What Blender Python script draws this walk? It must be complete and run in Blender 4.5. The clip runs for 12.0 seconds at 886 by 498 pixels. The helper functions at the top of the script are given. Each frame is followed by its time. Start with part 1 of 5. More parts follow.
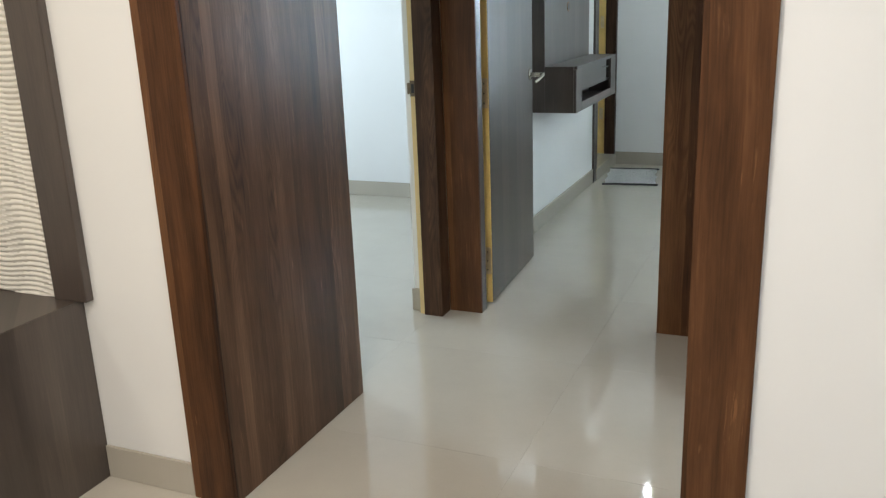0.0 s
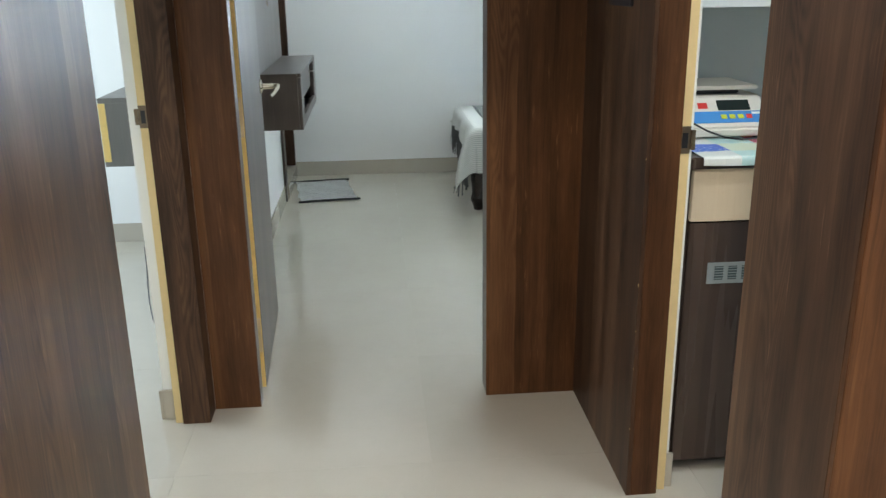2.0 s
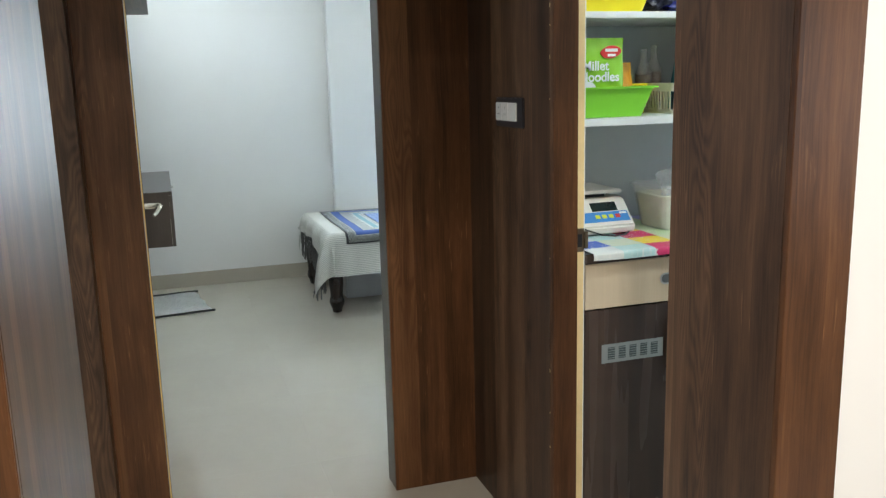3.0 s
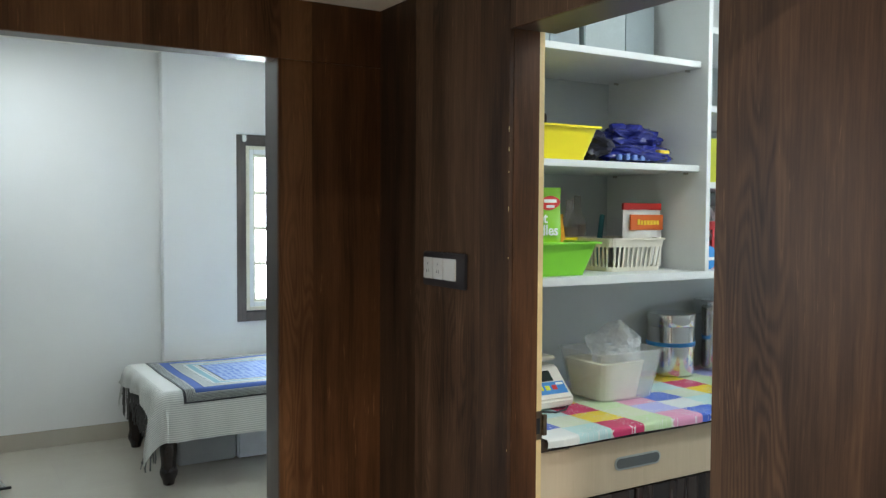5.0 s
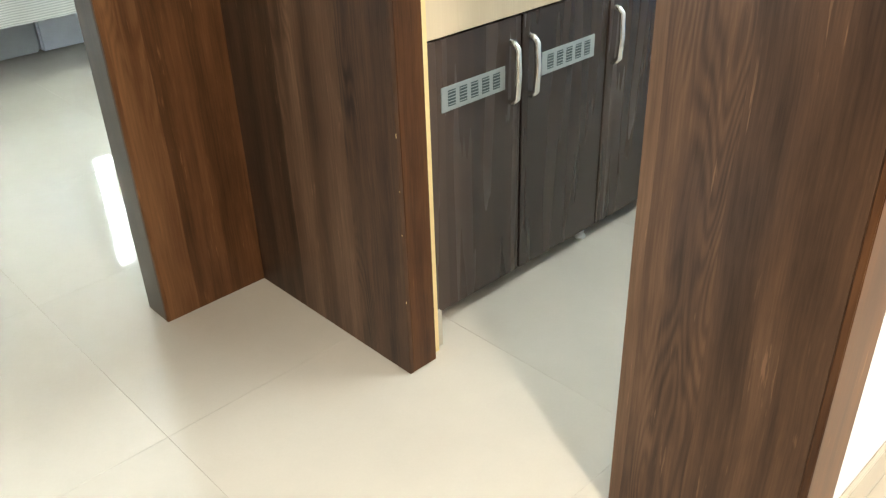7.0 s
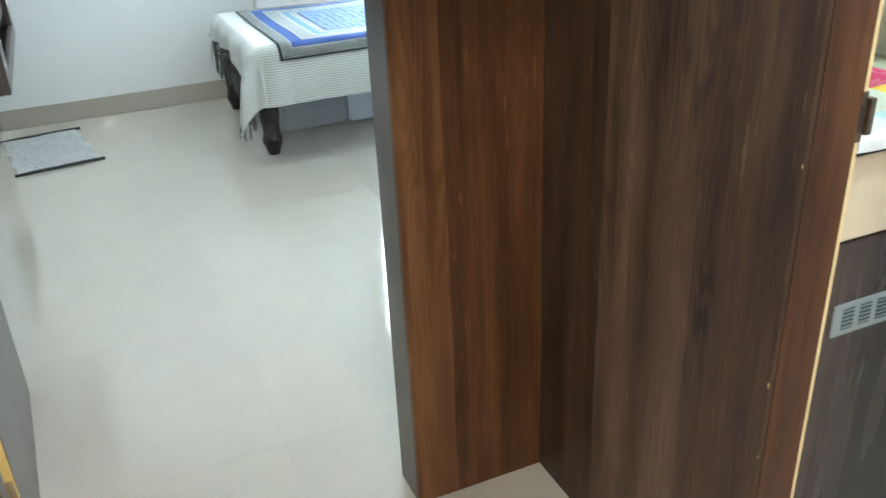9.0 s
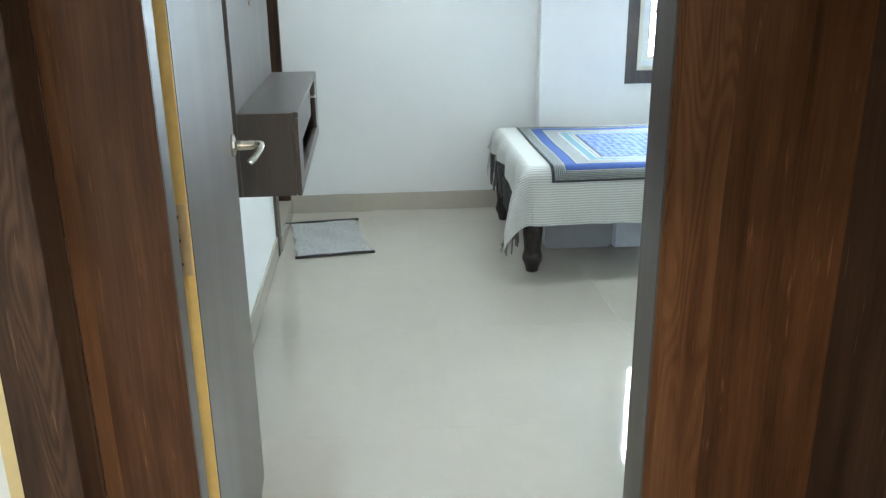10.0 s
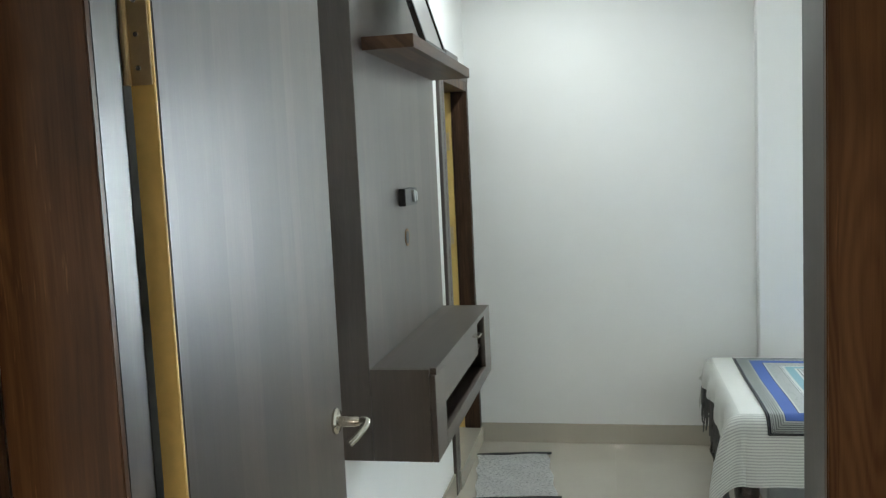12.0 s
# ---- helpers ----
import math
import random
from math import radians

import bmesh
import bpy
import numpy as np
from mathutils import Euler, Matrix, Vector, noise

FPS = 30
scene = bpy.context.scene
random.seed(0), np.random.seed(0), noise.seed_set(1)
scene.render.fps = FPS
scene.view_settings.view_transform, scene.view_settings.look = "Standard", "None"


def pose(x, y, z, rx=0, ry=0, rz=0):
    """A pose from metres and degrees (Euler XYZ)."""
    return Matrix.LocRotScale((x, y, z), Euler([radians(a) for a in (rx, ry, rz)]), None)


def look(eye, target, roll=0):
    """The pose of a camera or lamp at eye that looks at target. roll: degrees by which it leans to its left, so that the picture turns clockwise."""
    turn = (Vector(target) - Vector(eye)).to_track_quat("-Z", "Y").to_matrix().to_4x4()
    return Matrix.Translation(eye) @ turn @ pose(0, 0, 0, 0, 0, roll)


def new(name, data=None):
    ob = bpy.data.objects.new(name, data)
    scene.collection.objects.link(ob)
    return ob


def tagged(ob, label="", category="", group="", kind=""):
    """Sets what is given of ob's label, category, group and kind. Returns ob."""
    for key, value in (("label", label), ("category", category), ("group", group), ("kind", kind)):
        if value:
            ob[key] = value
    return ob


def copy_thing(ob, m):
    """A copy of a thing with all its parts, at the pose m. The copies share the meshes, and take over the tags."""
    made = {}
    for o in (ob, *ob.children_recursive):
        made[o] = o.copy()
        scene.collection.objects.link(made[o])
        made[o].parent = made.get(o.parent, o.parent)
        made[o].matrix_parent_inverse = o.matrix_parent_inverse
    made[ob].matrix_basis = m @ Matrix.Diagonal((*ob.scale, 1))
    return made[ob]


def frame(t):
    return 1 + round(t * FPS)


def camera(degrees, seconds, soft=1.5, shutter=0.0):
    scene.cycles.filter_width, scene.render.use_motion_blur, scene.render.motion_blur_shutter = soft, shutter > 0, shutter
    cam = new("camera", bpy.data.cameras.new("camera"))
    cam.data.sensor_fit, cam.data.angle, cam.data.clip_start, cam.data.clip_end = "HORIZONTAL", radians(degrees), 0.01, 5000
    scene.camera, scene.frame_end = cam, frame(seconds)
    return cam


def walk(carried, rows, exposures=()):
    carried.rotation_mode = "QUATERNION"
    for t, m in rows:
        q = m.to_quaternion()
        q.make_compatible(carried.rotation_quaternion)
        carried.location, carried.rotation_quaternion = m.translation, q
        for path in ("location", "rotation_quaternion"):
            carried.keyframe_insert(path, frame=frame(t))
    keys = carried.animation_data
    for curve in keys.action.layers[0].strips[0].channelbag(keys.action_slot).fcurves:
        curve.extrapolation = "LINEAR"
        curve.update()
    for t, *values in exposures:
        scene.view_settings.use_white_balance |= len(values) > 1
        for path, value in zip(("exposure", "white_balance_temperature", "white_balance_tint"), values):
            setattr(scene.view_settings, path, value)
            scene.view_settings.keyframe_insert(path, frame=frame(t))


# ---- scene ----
cam = camera(55.3, 12.0, soft=1.3, shutter=0.1)
PATH = [
    (0, (0.045, 0.099, 1.438), (-0.724, 1.858, 0.876), -2.2),
    (0.5, (-0.164, 0.3, 1.443), (-0.904, 2.061, 0.849), -2.4),
    (0.7, (-0.266, 0.376, 1.450), (-0.935, 2.148, 0.844), -2.3),
    (1, (-0.464, 0.498, 1.45), (-0.948, 2.34, 0.838), -2.1),
    (1.5, (-0.669, 0.695, 1.446), (-0.925, 2.578, 0.822), -1.8),
    (2, (-0.871, 0.853, 1.463), (-0.718, 2.753, 0.857), -0.8),
    (2.5, (-1.089, 0.85, 1.502), (-0.604, 2.719, 0.981), -1.2),
    (3, (-1.232, 0.727, 1.543), (-0.624, 2.592, 1.15), -1.5),
    (3.2, (-1.293, 0.712, 1.568), (-0.628, 2.574, 1.253), -1.1),
    (3.5, (-1.393, 0.722, 1.609), (-0.629, 2.569, 1.539), -0.5),
    (3.7, (-1.446, 0.764, 1.652), (-0.633, 2.592, 1.644), -0.5),
    (5.3, (-1.331, 1.453, 1.549), (-0.201, 3.093, 1.371), -1.1),
    (5.5, (-1.324, 1.531, 1.516), (-0.133, 3.098, 1.163), -1.6),
    (6, (-1.333, 1.608, 1.442), (-0.106, 3.009, 0.711), -1.9),
    (6.5, (-1.317, 1.624, 1.38), (-0.137, 2.92, 0.416), -1.8),
    (6.7, (-1.307, 1.625, 1.379), (-0.138, 2.899, 0.374), -2.2),
    (8.3, (-1.001, 1.959, 1.409), (0.221, 3.187, 0.41), -0.3),
    (8.5, (-0.984, 2.038, 1.412), (0.155, 3.364, 0.44), -0.8),
    (9, (-1.013, 2.195, 1.429), (-0.316, 3.849, 0.545), -2.7),
    (9.5, (-0.991, 2.216, 1.463), (-0.688, 4.045, 0.711), -1.5),
    (10, (-0.983, 2.309, 1.495), (-0.822, 4.195, 0.85), -0.6),
    (10.5, (-0.991, 2.461, 1.551), (-0.878, 4.406, 1.099), -1.0),
    (11, (-0.895, 2.59, 1.57), (-0.956, 4.553, 1.195), -1.9),
    (11.3, (-0.792, 2.668, 1.597), (-1.021, 4.629, 1.293), -1.8),
    (11.5, (-0.752, 2.7, 1.61), (-1.04, 4.662, 1.35), -1.7),
    (12, (-0.708, 2.722, 1.614), (-1.103, 4.672, 1.419), -2.7),
]
EXPOSURES = [(0.0, 0.44, 6400, 10), (0.5, 0.6, 6400, 10), (2.0, 0.76, 6450, 10), (2.8, 0.82, 6500, 10), (3.5, 0.6, 6450, 10), (5.3, 0.6, 6600, 10), (5.5, 0.78, 6750, 9), (6.0, 1.6, 6800, 9), (6.5, 1.65, 6900, 9),
             (8.5, 1.98, 6500, 9), (9.0, 1.48, 6100, 8), (9.5, 1.2, 6000, 7), (10.0, 1.2, 6250, 9), (10.5, 0.96, 6350, 9), (11.0, 0.8, 6500, 10), (12.0, 0.7, 6850, 10)]
walk(cam, [(t, look(eye, target, roll)) for t, eye, target, roll in PATH], EXPOSURES)

# ---- world and light ----
world = bpy.data.worlds.new("world")
scene.world = world
world.use_nodes = True
wt = world.node_tree
sky = wt.nodes.new("ShaderNodeTexSky")
sky.sky_type, sky.sun_disc, sky.sun_elevation, sky.sun_rotation = "NISHITA", False, radians(50), radians(200)
wt.links.new(sky.outputs[0], wt.nodes["Background"].inputs[0])
wt.nodes["Background"].inputs[1].default_value = 0.12
sun = new("sun", bpy.data.lights.new("sun", "SUN"))
sun.data.energy, sun.data.angle, sun.data.color = 2.5, radians(0.5), (1, 0.95, 0.88)
sun.matrix_world = look((-2, -6, 9), (0, 0, 0))


def area(name, watts, place, target, w, h, color, shape="RECTANGLE"):
    data = bpy.data.lights.new(name, "AREA")
    data.energy, data.shape, data.size, data.size_y, data.color = watts, shape, w, h, color
    ob = new(name, data)
    ob.matrix_world = look(place, target)
    return ob


WARM, COOL, DAY = (1.0, 0.915, 0.815), (0.84, 0.96, 1.0), (0.73, 0.885, 1.0)
area("window_daylight", 76, (1.18, 7.70, 1.46), (1.18, 0, 1.3), 1.05, 1.2, DAY)
# Added lamp for the side room; no window of that room is seen.
area("left_room_daylight", 42, (-4.33, 4.3, 1.5), (0, 4.3, 1.5), 1.2, 1.2, DAY)
# Added to brighten the kitchen; its window is not seen.
area("kitchen_daylight", 6, (2.63, 2.75, 1.7), (0, 2.75, 1.7), 0.8, 0.9, DAY)
area("living_daylight", 17, (2.63, -0.7, 1.45), (0, -0.7, 1.45), 1.1, 1.2, DAY)
BEDROOM_LAMP = (-0.95, 6.63)
# First two follow from glints; the last four are unseen, added for light.
LIVING_LAMPS = [(-0.72, -0.35), (-1.52, -0.35), (0.75, -0.35), (-0.72, -1.9), (-2.9, -0.35), (-0.75, 0.95)]
area("bedroom_lamp_light", 8.2, (*BEDROOM_LAMP, 2.672), (*BEDROOM_LAMP, 0), 0.09, 0.09, COOL, "DISK")
for lamp_x, lamp_y in LIVING_LAMPS:
    area("living_lamp_light", 20 if lamp_y > 0 else 11, (lamp_x, lamp_y, 2.672), (lamp_x, lamp_y, 0), 0.16, 0.16, WARM, "DISK")
# Added lamp to brighten the kitchen; no fixture is seen there.
area("kitchen_lamp_light", 9, (0.9, 2.27, 2.655), (0.9, 2.27, 0), 1.1, 0.05, COOL)

# ---- materials ----


class Nodes:
    """Short hand for one node material."""

    def __init__(self, name):
        self.m = bpy.data.materials.new(name)
        self.m.use_nodes = True
        self.t = self.m.node_tree
        self.b = self.t.nodes["Principled BSDF"]

    def add(self, kind):
        return self.t.nodes.new(kind)

    def put(self, socket, value):
        if isinstance(value, bpy.types.NodeSocket):
            self.t.links.new(value, socket)
        else:
            socket.default_value = value

    def math(self, op, a, b=0.0, c=0.0):
        n = self.add("ShaderNodeMath")
        n.operation = op
        for s, v in zip(n.inputs, (a, b, c)):
            self.put(s, v)
        return n.outputs[0]

    def coords(self, kind="Object"):
        return self.add("ShaderNodeTexCoord").outputs[kind]

    def split(self, v):
        n = self.add("ShaderNodeSeparateXYZ")
        self.put(n.inputs[0], v)
        return n.outputs

    def join(self, x, y, z=0.0):
        n = self.add("ShaderNodeCombineXYZ")
        for s, v in zip(n.inputs, (x, y, z)):
            self.put(s, v)
        return n.outputs[0]

    def noise(self, v, scale, detail=3.0, rough=0.55):
        n = self.add("ShaderNodeTexNoise")
        self.put(n.inputs["Vector"], v)
        n.inputs["Scale"].default_value, n.inputs["Detail"].default_value, n.inputs["Roughness"].default_value = scale, detail, rough
        return n.outputs["Fac"]

    def ramp(self, fac, stops, mode="LINEAR"):
        n = self.add("ShaderNodeValToRGB")
        n.color_ramp.interpolation = mode
        e = n.color_ramp.elements
        while len(e) < len(stops):
            e.new(0.5)
        for el, (p, c) in zip(e, stops):
            el.position, el.color = p, (*c, 1)
        self.put(n.inputs[0], fac)
        return n.outputs[0]

    def mix(self, fac, a, b, mode="MIX"):
        n = self.add("ShaderNodeMix")
        n.data_type, n.blend_type = "RGBA", mode
        self.put(n.inputs[0], fac)
        self.put(n.inputs[6], (*a, 1) if isinstance(a, tuple) else a)
        self.put(n.inputs[7], (*b, 1) if isinstance(b, tuple) else b)
        return n.outputs[2]

    def span(self, v, lo, hi):
        n = self.add("ShaderNodeMapRange")
        self.put(n.inputs[0], v)
        n.inputs[3].default_value, n.inputs[4].default_value = lo, hi
        return n.outputs[0]

    def bump(self, height, strength, distance):
        n = self.add("ShaderNodeBump")
        n.inputs["Strength"].default_value, n.inputs["Distance"].default_value = strength, distance
        self.put(n.inputs["Height"], height)
        self.put(self.b.inputs["Normal"], n.outputs[0])

    def set(self, color=None, rough=None, metal=None, **more):
        for key, v in (("Base Color", color), ("Roughness", rough), ("Metallic", metal)):
            if v is not None:
                self.put(self.b.inputs[key], (*v, 1) if isinstance(v, tuple) else v)
        for key, v in more.items():
            self.put(self.b.inputs[key.replace("_", " ")], v)
        return self.m


def plain(name, color, rough=0.5, metal=0.0, vary=0.12, scale=9.0, bump=0.0, **more):
    """A simple finish with slight variation in tone and gloss."""
    k = Nodes(name)
    co = k.coords()
    big, fine = k.noise(co, scale, 3), k.noise(co, scale * 14, 4)
    tone = k.math("ADD", k.span(big, 1 - vary, 1 + vary), k.span(fine, -vary / 2, vary / 2))
    shade = k.mix(1.0, color, k.join(tone, tone, tone), "MULTIPLY")
    k.set(shade, k.span(fine, rough * 0.85, min(1, rough * 1.15)), metal, **more)
    if bump:
        k.bump(fine, bump, 0.002)
    return k.m


def laminate(name, along="z", dark=(0.024, 0.0138, 0.0096), mid=(0.086, 0.0460, 0.0265), light=(0.175, 0.099, 0.057), rough=0.38, wide=0.085, gloss=0.18, strips=0.75, arches=1.0, grain=0.5):
    """Wood-print laminate: uneven strips of differing tone, soft mottling, fine grain, pale flecks and arched figure along one axis."""
    k = Nodes(name)
    x, y, z = k.split(k.coords())
    u, v = (k.math("ADD", x, y), z) if along == "z" else (k.math("ADD", x, z), y)
    sway = k.math("MULTIPLY", k.math("SUBTRACT", k.noise(k.join(u, k.math("MULTIPLY", v, 0.8)), 2.4, 2), 0.5), 0.022)
    uu = k.math("ADD", u, sway)
    uneven = k.math("MULTIPLY", k.math("SINE", k.math("MULTIPLY", uu, 23.0)), wide * 0.42)
    board = k.math("FLOOR", k.math("DIVIDE", k.math("ADD", uu, uneven), wide))
    wn = k.add("ShaderNodeTexWhiteNoise")
    wn.noise_dimensions = "1D"
    k.put(wn.inputs["W"], board)
    pick = wn.outputs["Value"]
    shift = k.math("MULTIPLY", pick, 7.0)
    broad = k.noise(k.join(uu, k.math("MULTIPLY", v, 0.05), 0.0), 15, 2, 0.5)
    mottle = k.noise(k.join(uu, k.math("MULTIPLY", v, 0.22), shift), 11, 4, 0.6)
    fine = k.noise(k.join(uu, k.math("MULTIPLY", v, 0.03), shift), 210, 4, 0.7)
    hill = k.noise(k.join(uu, k.math("MULTIPLY", v, 0.13), shift), 8.5, 2, 0.4)
    ring = k.math("POWER", k.math("ABSOLUTE", k.math("SINE", k.math("MULTIPLY", hill, 95.0))), 2.5)
    where = k.ramp(k.noise(k.join(uu, k.math("MULTIPLY", v, 0.3), shift), 4.2, 1), [(0.50, (0, 0, 0)), (0.62, (1, 1, 1))])
    arch = k.math("MULTIPLY", k.math("MULTIPLY", ring, where), k.math("GREATER_THAN", pick, 0.4))
    tone = k.math("MULTIPLY_ADD", k.math("SUBTRACT", pick, 0.5), strips * 0.5, 0.5)
    tone = k.math("MULTIPLY_ADD", k.math("SUBTRACT", broad, 0.5), strips, tone)
    tone = k.math("MULTIPLY_ADD", k.math("SUBTRACT", mottle, 0.5), min(0.55, grain * 1.1), tone)
    tone = k.math("MULTIPLY_ADD", k.math("SUBTRACT", fine, 0.5), grain, tone)
    tone = k.math("MULTIPLY_ADD", arch, -0.17 * arches, tone)
    col = k.ramp(tone, [(0.14, dark), (0.50, mid), (0.86, light)])
    fleck = k.noise(k.join(uu, k.math("MULTIPLY", v, 0.07), shift), 120, 3, 0.6)
    spot = k.math("MULTIPLY", k.ramp(fleck, [(0.62, (0, 0, 0)), (0.70, (1, 1, 1))]), k.ramp(mottle, [(0.48, (0, 0, 0)), (0.60, (1, 1, 1))]))
    col = k.mix(k.math("MULTIPLY", spot, 0.45 * arches), col, tuple(min(1.0, c * 1.5) for c in light))
    k.set(col, k.span(broad, rough - 0.02, rough + 0.04))
    k.b.inputs["Specular IOR Level"].default_value = gloss
    k.bump(broad, 0.05, 0.0006)
    return k.m


def wall_paint(name, color, rough=0.55):
    k = Nodes(name)
    co = k.coords()
    big, fine = k.noise(co, 1.6, 4), k.noise(co, 220, 3)
    tone = k.span(big, 0.965, 1.03)
    k.set(k.mix(1.0, color, k.join(tone, tone, tone), "MULTIPLY"), k.span(big, rough - 0.06, rough + 0.06))
    k.bump(k.math("ADD", k.math("MULTIPLY", fine, 0.3), k.noise(co, 18, 2)), 0.12, 0.0015)
    return k.m


def tile_stone(name, color, rough):
    """Polished vitrified tile: pale cloudy body, fine speckle, slightly uneven gloss."""
    k = Nodes(name)
    co = k.coords()
    rnd = k.add("ShaderNodeObjectInfo").outputs["Random"]
    x, y, z = k.split(co)
    cv = k.join(x, y, k.math("MULTIPLY", rnd, 20))
    cloud, vein, speck = k.noise(cv, 2.6, 5, 0.6), k.noise(cv, 11, 6, 0.7), k.noise(cv, 160, 2)
    tone = k.math("ADD", k.math("ADD", k.span(cloud, 0.93, 1.05), k.span(vein, -0.035, 0.035)), k.math("ADD", k.span(speck, -0.02, 0.02), k.span(rnd, -0.012, 0.012)))
    k.set(k.mix(1.0, color, k.join(tone, tone, tone), "MULTIPLY"), k.span(vein, rough * 0.7, rough * 1.5))
    k.b.inputs["IOR"].default_value = 1.56
    k.bump(k.noise(cv, 4.5, 2), 0.03, 0.004)
    return k.m


WOOD = laminate("dark_wood_laminate")
# Redder tones of the lobby laminate, set on most boards facing -y.
WOOD_RED = laminate("red_brown_wood_laminate", "z", (0.036, 0.0150, 0.0068), (0.105, 0.0455, 0.0190), (0.190, 0.092, 0.040), 0.33, gloss=0.20, strips=0.75)
WOOD_Y = laminate("dark_wood_laminate_lengthwise", "y")
# Brown laminate greyed: cool reflected light is put into these base colours.
WOOD_SHEEN_GREY = laminate("wood_laminate_greyed_for_sheen", "z", (0.026, 0.018, 0.0145), (0.062, 0.045, 0.036), (0.115, 0.085, 0.067), 0.34, gloss=0.8, strips=0.4, arches=0.45, grain=0.4)
WOOD_SHEEN_GREY_Y = laminate("wood_lengthwise_greyed_for_sheen", "y", (0.026, 0.018, 0.0145), (0.062, 0.045, 0.036), (0.115, 0.085, 0.067), 0.34, gloss=0.8, strips=0.4, arches=0.45, grain=0.4)
WOOD_KITCHEN = laminate("espresso_wood_laminate", "z", (0.018, 0.011, 0.0085), (0.040, 0.025, 0.019), (0.080, 0.051, 0.037), 0.26, gloss=0.5, strips=0.9, arches=0.0, grain=0.08)
GREY_BOARD = laminate("pale_grey_wood_laminate", "z", (0.13, 0.125, 0.115), (0.19, 0.18, 0.165), (0.26, 0.245, 0.22), 0.35, strips=0.3, arches=0.2, grain=0.3)
MAPLE = laminate("pale_maple_laminate", "z", (0.50, 0.40, 0.27), (0.60, 0.49, 0.345), (0.69, 0.575, 0.42), 0.4, strips=0.3, arches=0.0, grain=0.35)
BEADING = plain("yellow_hardwood_lipping", (0.84, 0.59, 0.20), 0.5, vary=0.2, scale=5)
BEADING_PALE = plain("pale_yellow_lipping", (0.74, 0.57, 0.28), 0.5, vary=0.14, scale=5)
WHITE = wall_paint("white_wall_paint", (0.80, 0.80, 0.785))
CREAM = wall_paint("cream_wall_paint", (0.80, 0.785, 0.755))
# Copy of the living room paint with daylight's cool cast in its colour.
WALL_COOLED = wall_paint("wall_paint_cooled_for_daylight", (0.80, 0.805, 0.81))
CEILING = wall_paint("ceiling_paint", (0.80, 0.77, 0.71))
# White paint; warm light bounced off the floor is put into the colour.
CEILING_LOBBY = wall_paint("ceiling_paint_warmed_for_bounce", (0.84, 0.775, 0.675))
TILE = tile_stone("polished_cream_tile", (0.50, 0.46, 0.39), 0.042)
SKIRT = tile_stone("tile_skirting", (0.46, 0.42, 0.35), 0.03)
GROUT = plain("grout", (0.50, 0.46, 0.39), 0.8)
BOARD_WHITE = plain("white_board", (0.74, 0.76, 0.74), 0.38, vary=0.05)
BOARD_BACK = plain("grey_white_back_board", (0.50, 0.535, 0.525), 0.45, vary=0.06)
CHROME = plain("chrome", (0.78, 0.77, 0.75), 0.16, 1.0, vary=0.06)
NICKEL = plain("satin_nickel", (0.60, 0.57, 0.50), 0.17, 1.0, vary=0.1)
BRASS = plain("brass_hinge", (0.74, 0.58, 0.34), 0.42, 0.9, vary=0.2, scale=30)
RUSTY = plain("tarnished_strike", (0.20, 0.15, 0.10), 0.4, 0.9, vary=0.4, scale=60)
STEEL = plain("polished_steel", (0.60, 0.59, 0.57), 0.14, 1.0, vary=0.05)
ALU = plain("brushed_aluminium", (0.46, 0.49, 0.48), 0.38, 0.75, vary=0.1, scale=30)
DARK_SLOT = plain("dark_slot", (0.05, 0.075, 0.075), 0.6)
BLACK = plain("black_plastic", (0.014, 0.014, 0.015), 0.35)
PLATE = plain("graphite_switch_plate", (0.035, 0.032, 0.036), 0.3)
SWITCH = plain("white_switch_plastic", (0.80, 0.79, 0.76), 0.25, vary=0.04)
LEG = plain("dark_polished_leg", (0.022, 0.013, 0.010), 0.25, vary=0.3)
BED_WOOD = plain("dark_bed_wood", (0.03, 0.018, 0.013), 0.4, vary=0.3)
FRINGE = plain("knotted_fringe", (0.10, 0.10, 0.095), 0.9, vary=0.5, scale=40)
MATTRESS = plain("mattress_fabric", (0.55, 0.55, 0.53), 0.9)
BOX_GREY = plain("grey_storage_box", (0.33, 0.34, 0.35), 0.5)
BOX_WHITE = plain("white_storage_box", (0.62, 0.65, 0.70), 0.5)
FRAME_CREAM = plain("cream_window_paint", (0.72, 0.69, 0.56), 0.4, vary=0.1)
FRAME_WHITE = plain("white_window_paint", (0.76, 0.78, 0.78), 0.35, vary=0.06)
GRILLE = plain("painted_iron_grille", (0.50, 0.48, 0.42), 0.5, vary=0.15)
WIRE = plain("grey_cable", (0.10, 0.10, 0.11), 0.5)
SCALE_BODY = plain("ivory_plastic", (0.70, 0.665, 0.59), 0.4, vary=0.06)
BLUE_PAD = plain("blue_keypad", (0.035, 0.22, 0.56), 0.4, vary=0.05)
LCD = plain("dark_display", (0.012, 0.022, 0.02), 0.12)
GREEN = plain("lime_green_plastic", (0.22, 0.62, 0.035), 0.32, vary=0.05)
YELLOW = plain("bright_yellow_plastic", (0.88, 0.74, 0.015), 0.34, vary=0.05)
LIME = plain("yellow_green_plastic", (0.60, 0.62, 0.03), 0.4)
RED = plain("coral_red_plastic", (0.66, 0.055, 0.06), 0.36, vary=0.06)
BLUE = plain("bright_blue_plastic", (0.015, 0.22, 0.55), 0.36)
IVORY = plain("ivory_basket_plastic", (0.70, 0.66, 0.55), 0.45, vary=0.06)
POUCH = plain("green_pouch_film", (0.27, 0.60, 0.025), 0.3, vary=0.08)
ORANGE = plain("orange_pouch_film", (0.80, 0.36, 0.02), 0.3)
LOGO = plain("red_label_ink", (0.62, 0.03, 0.025), 0.35)
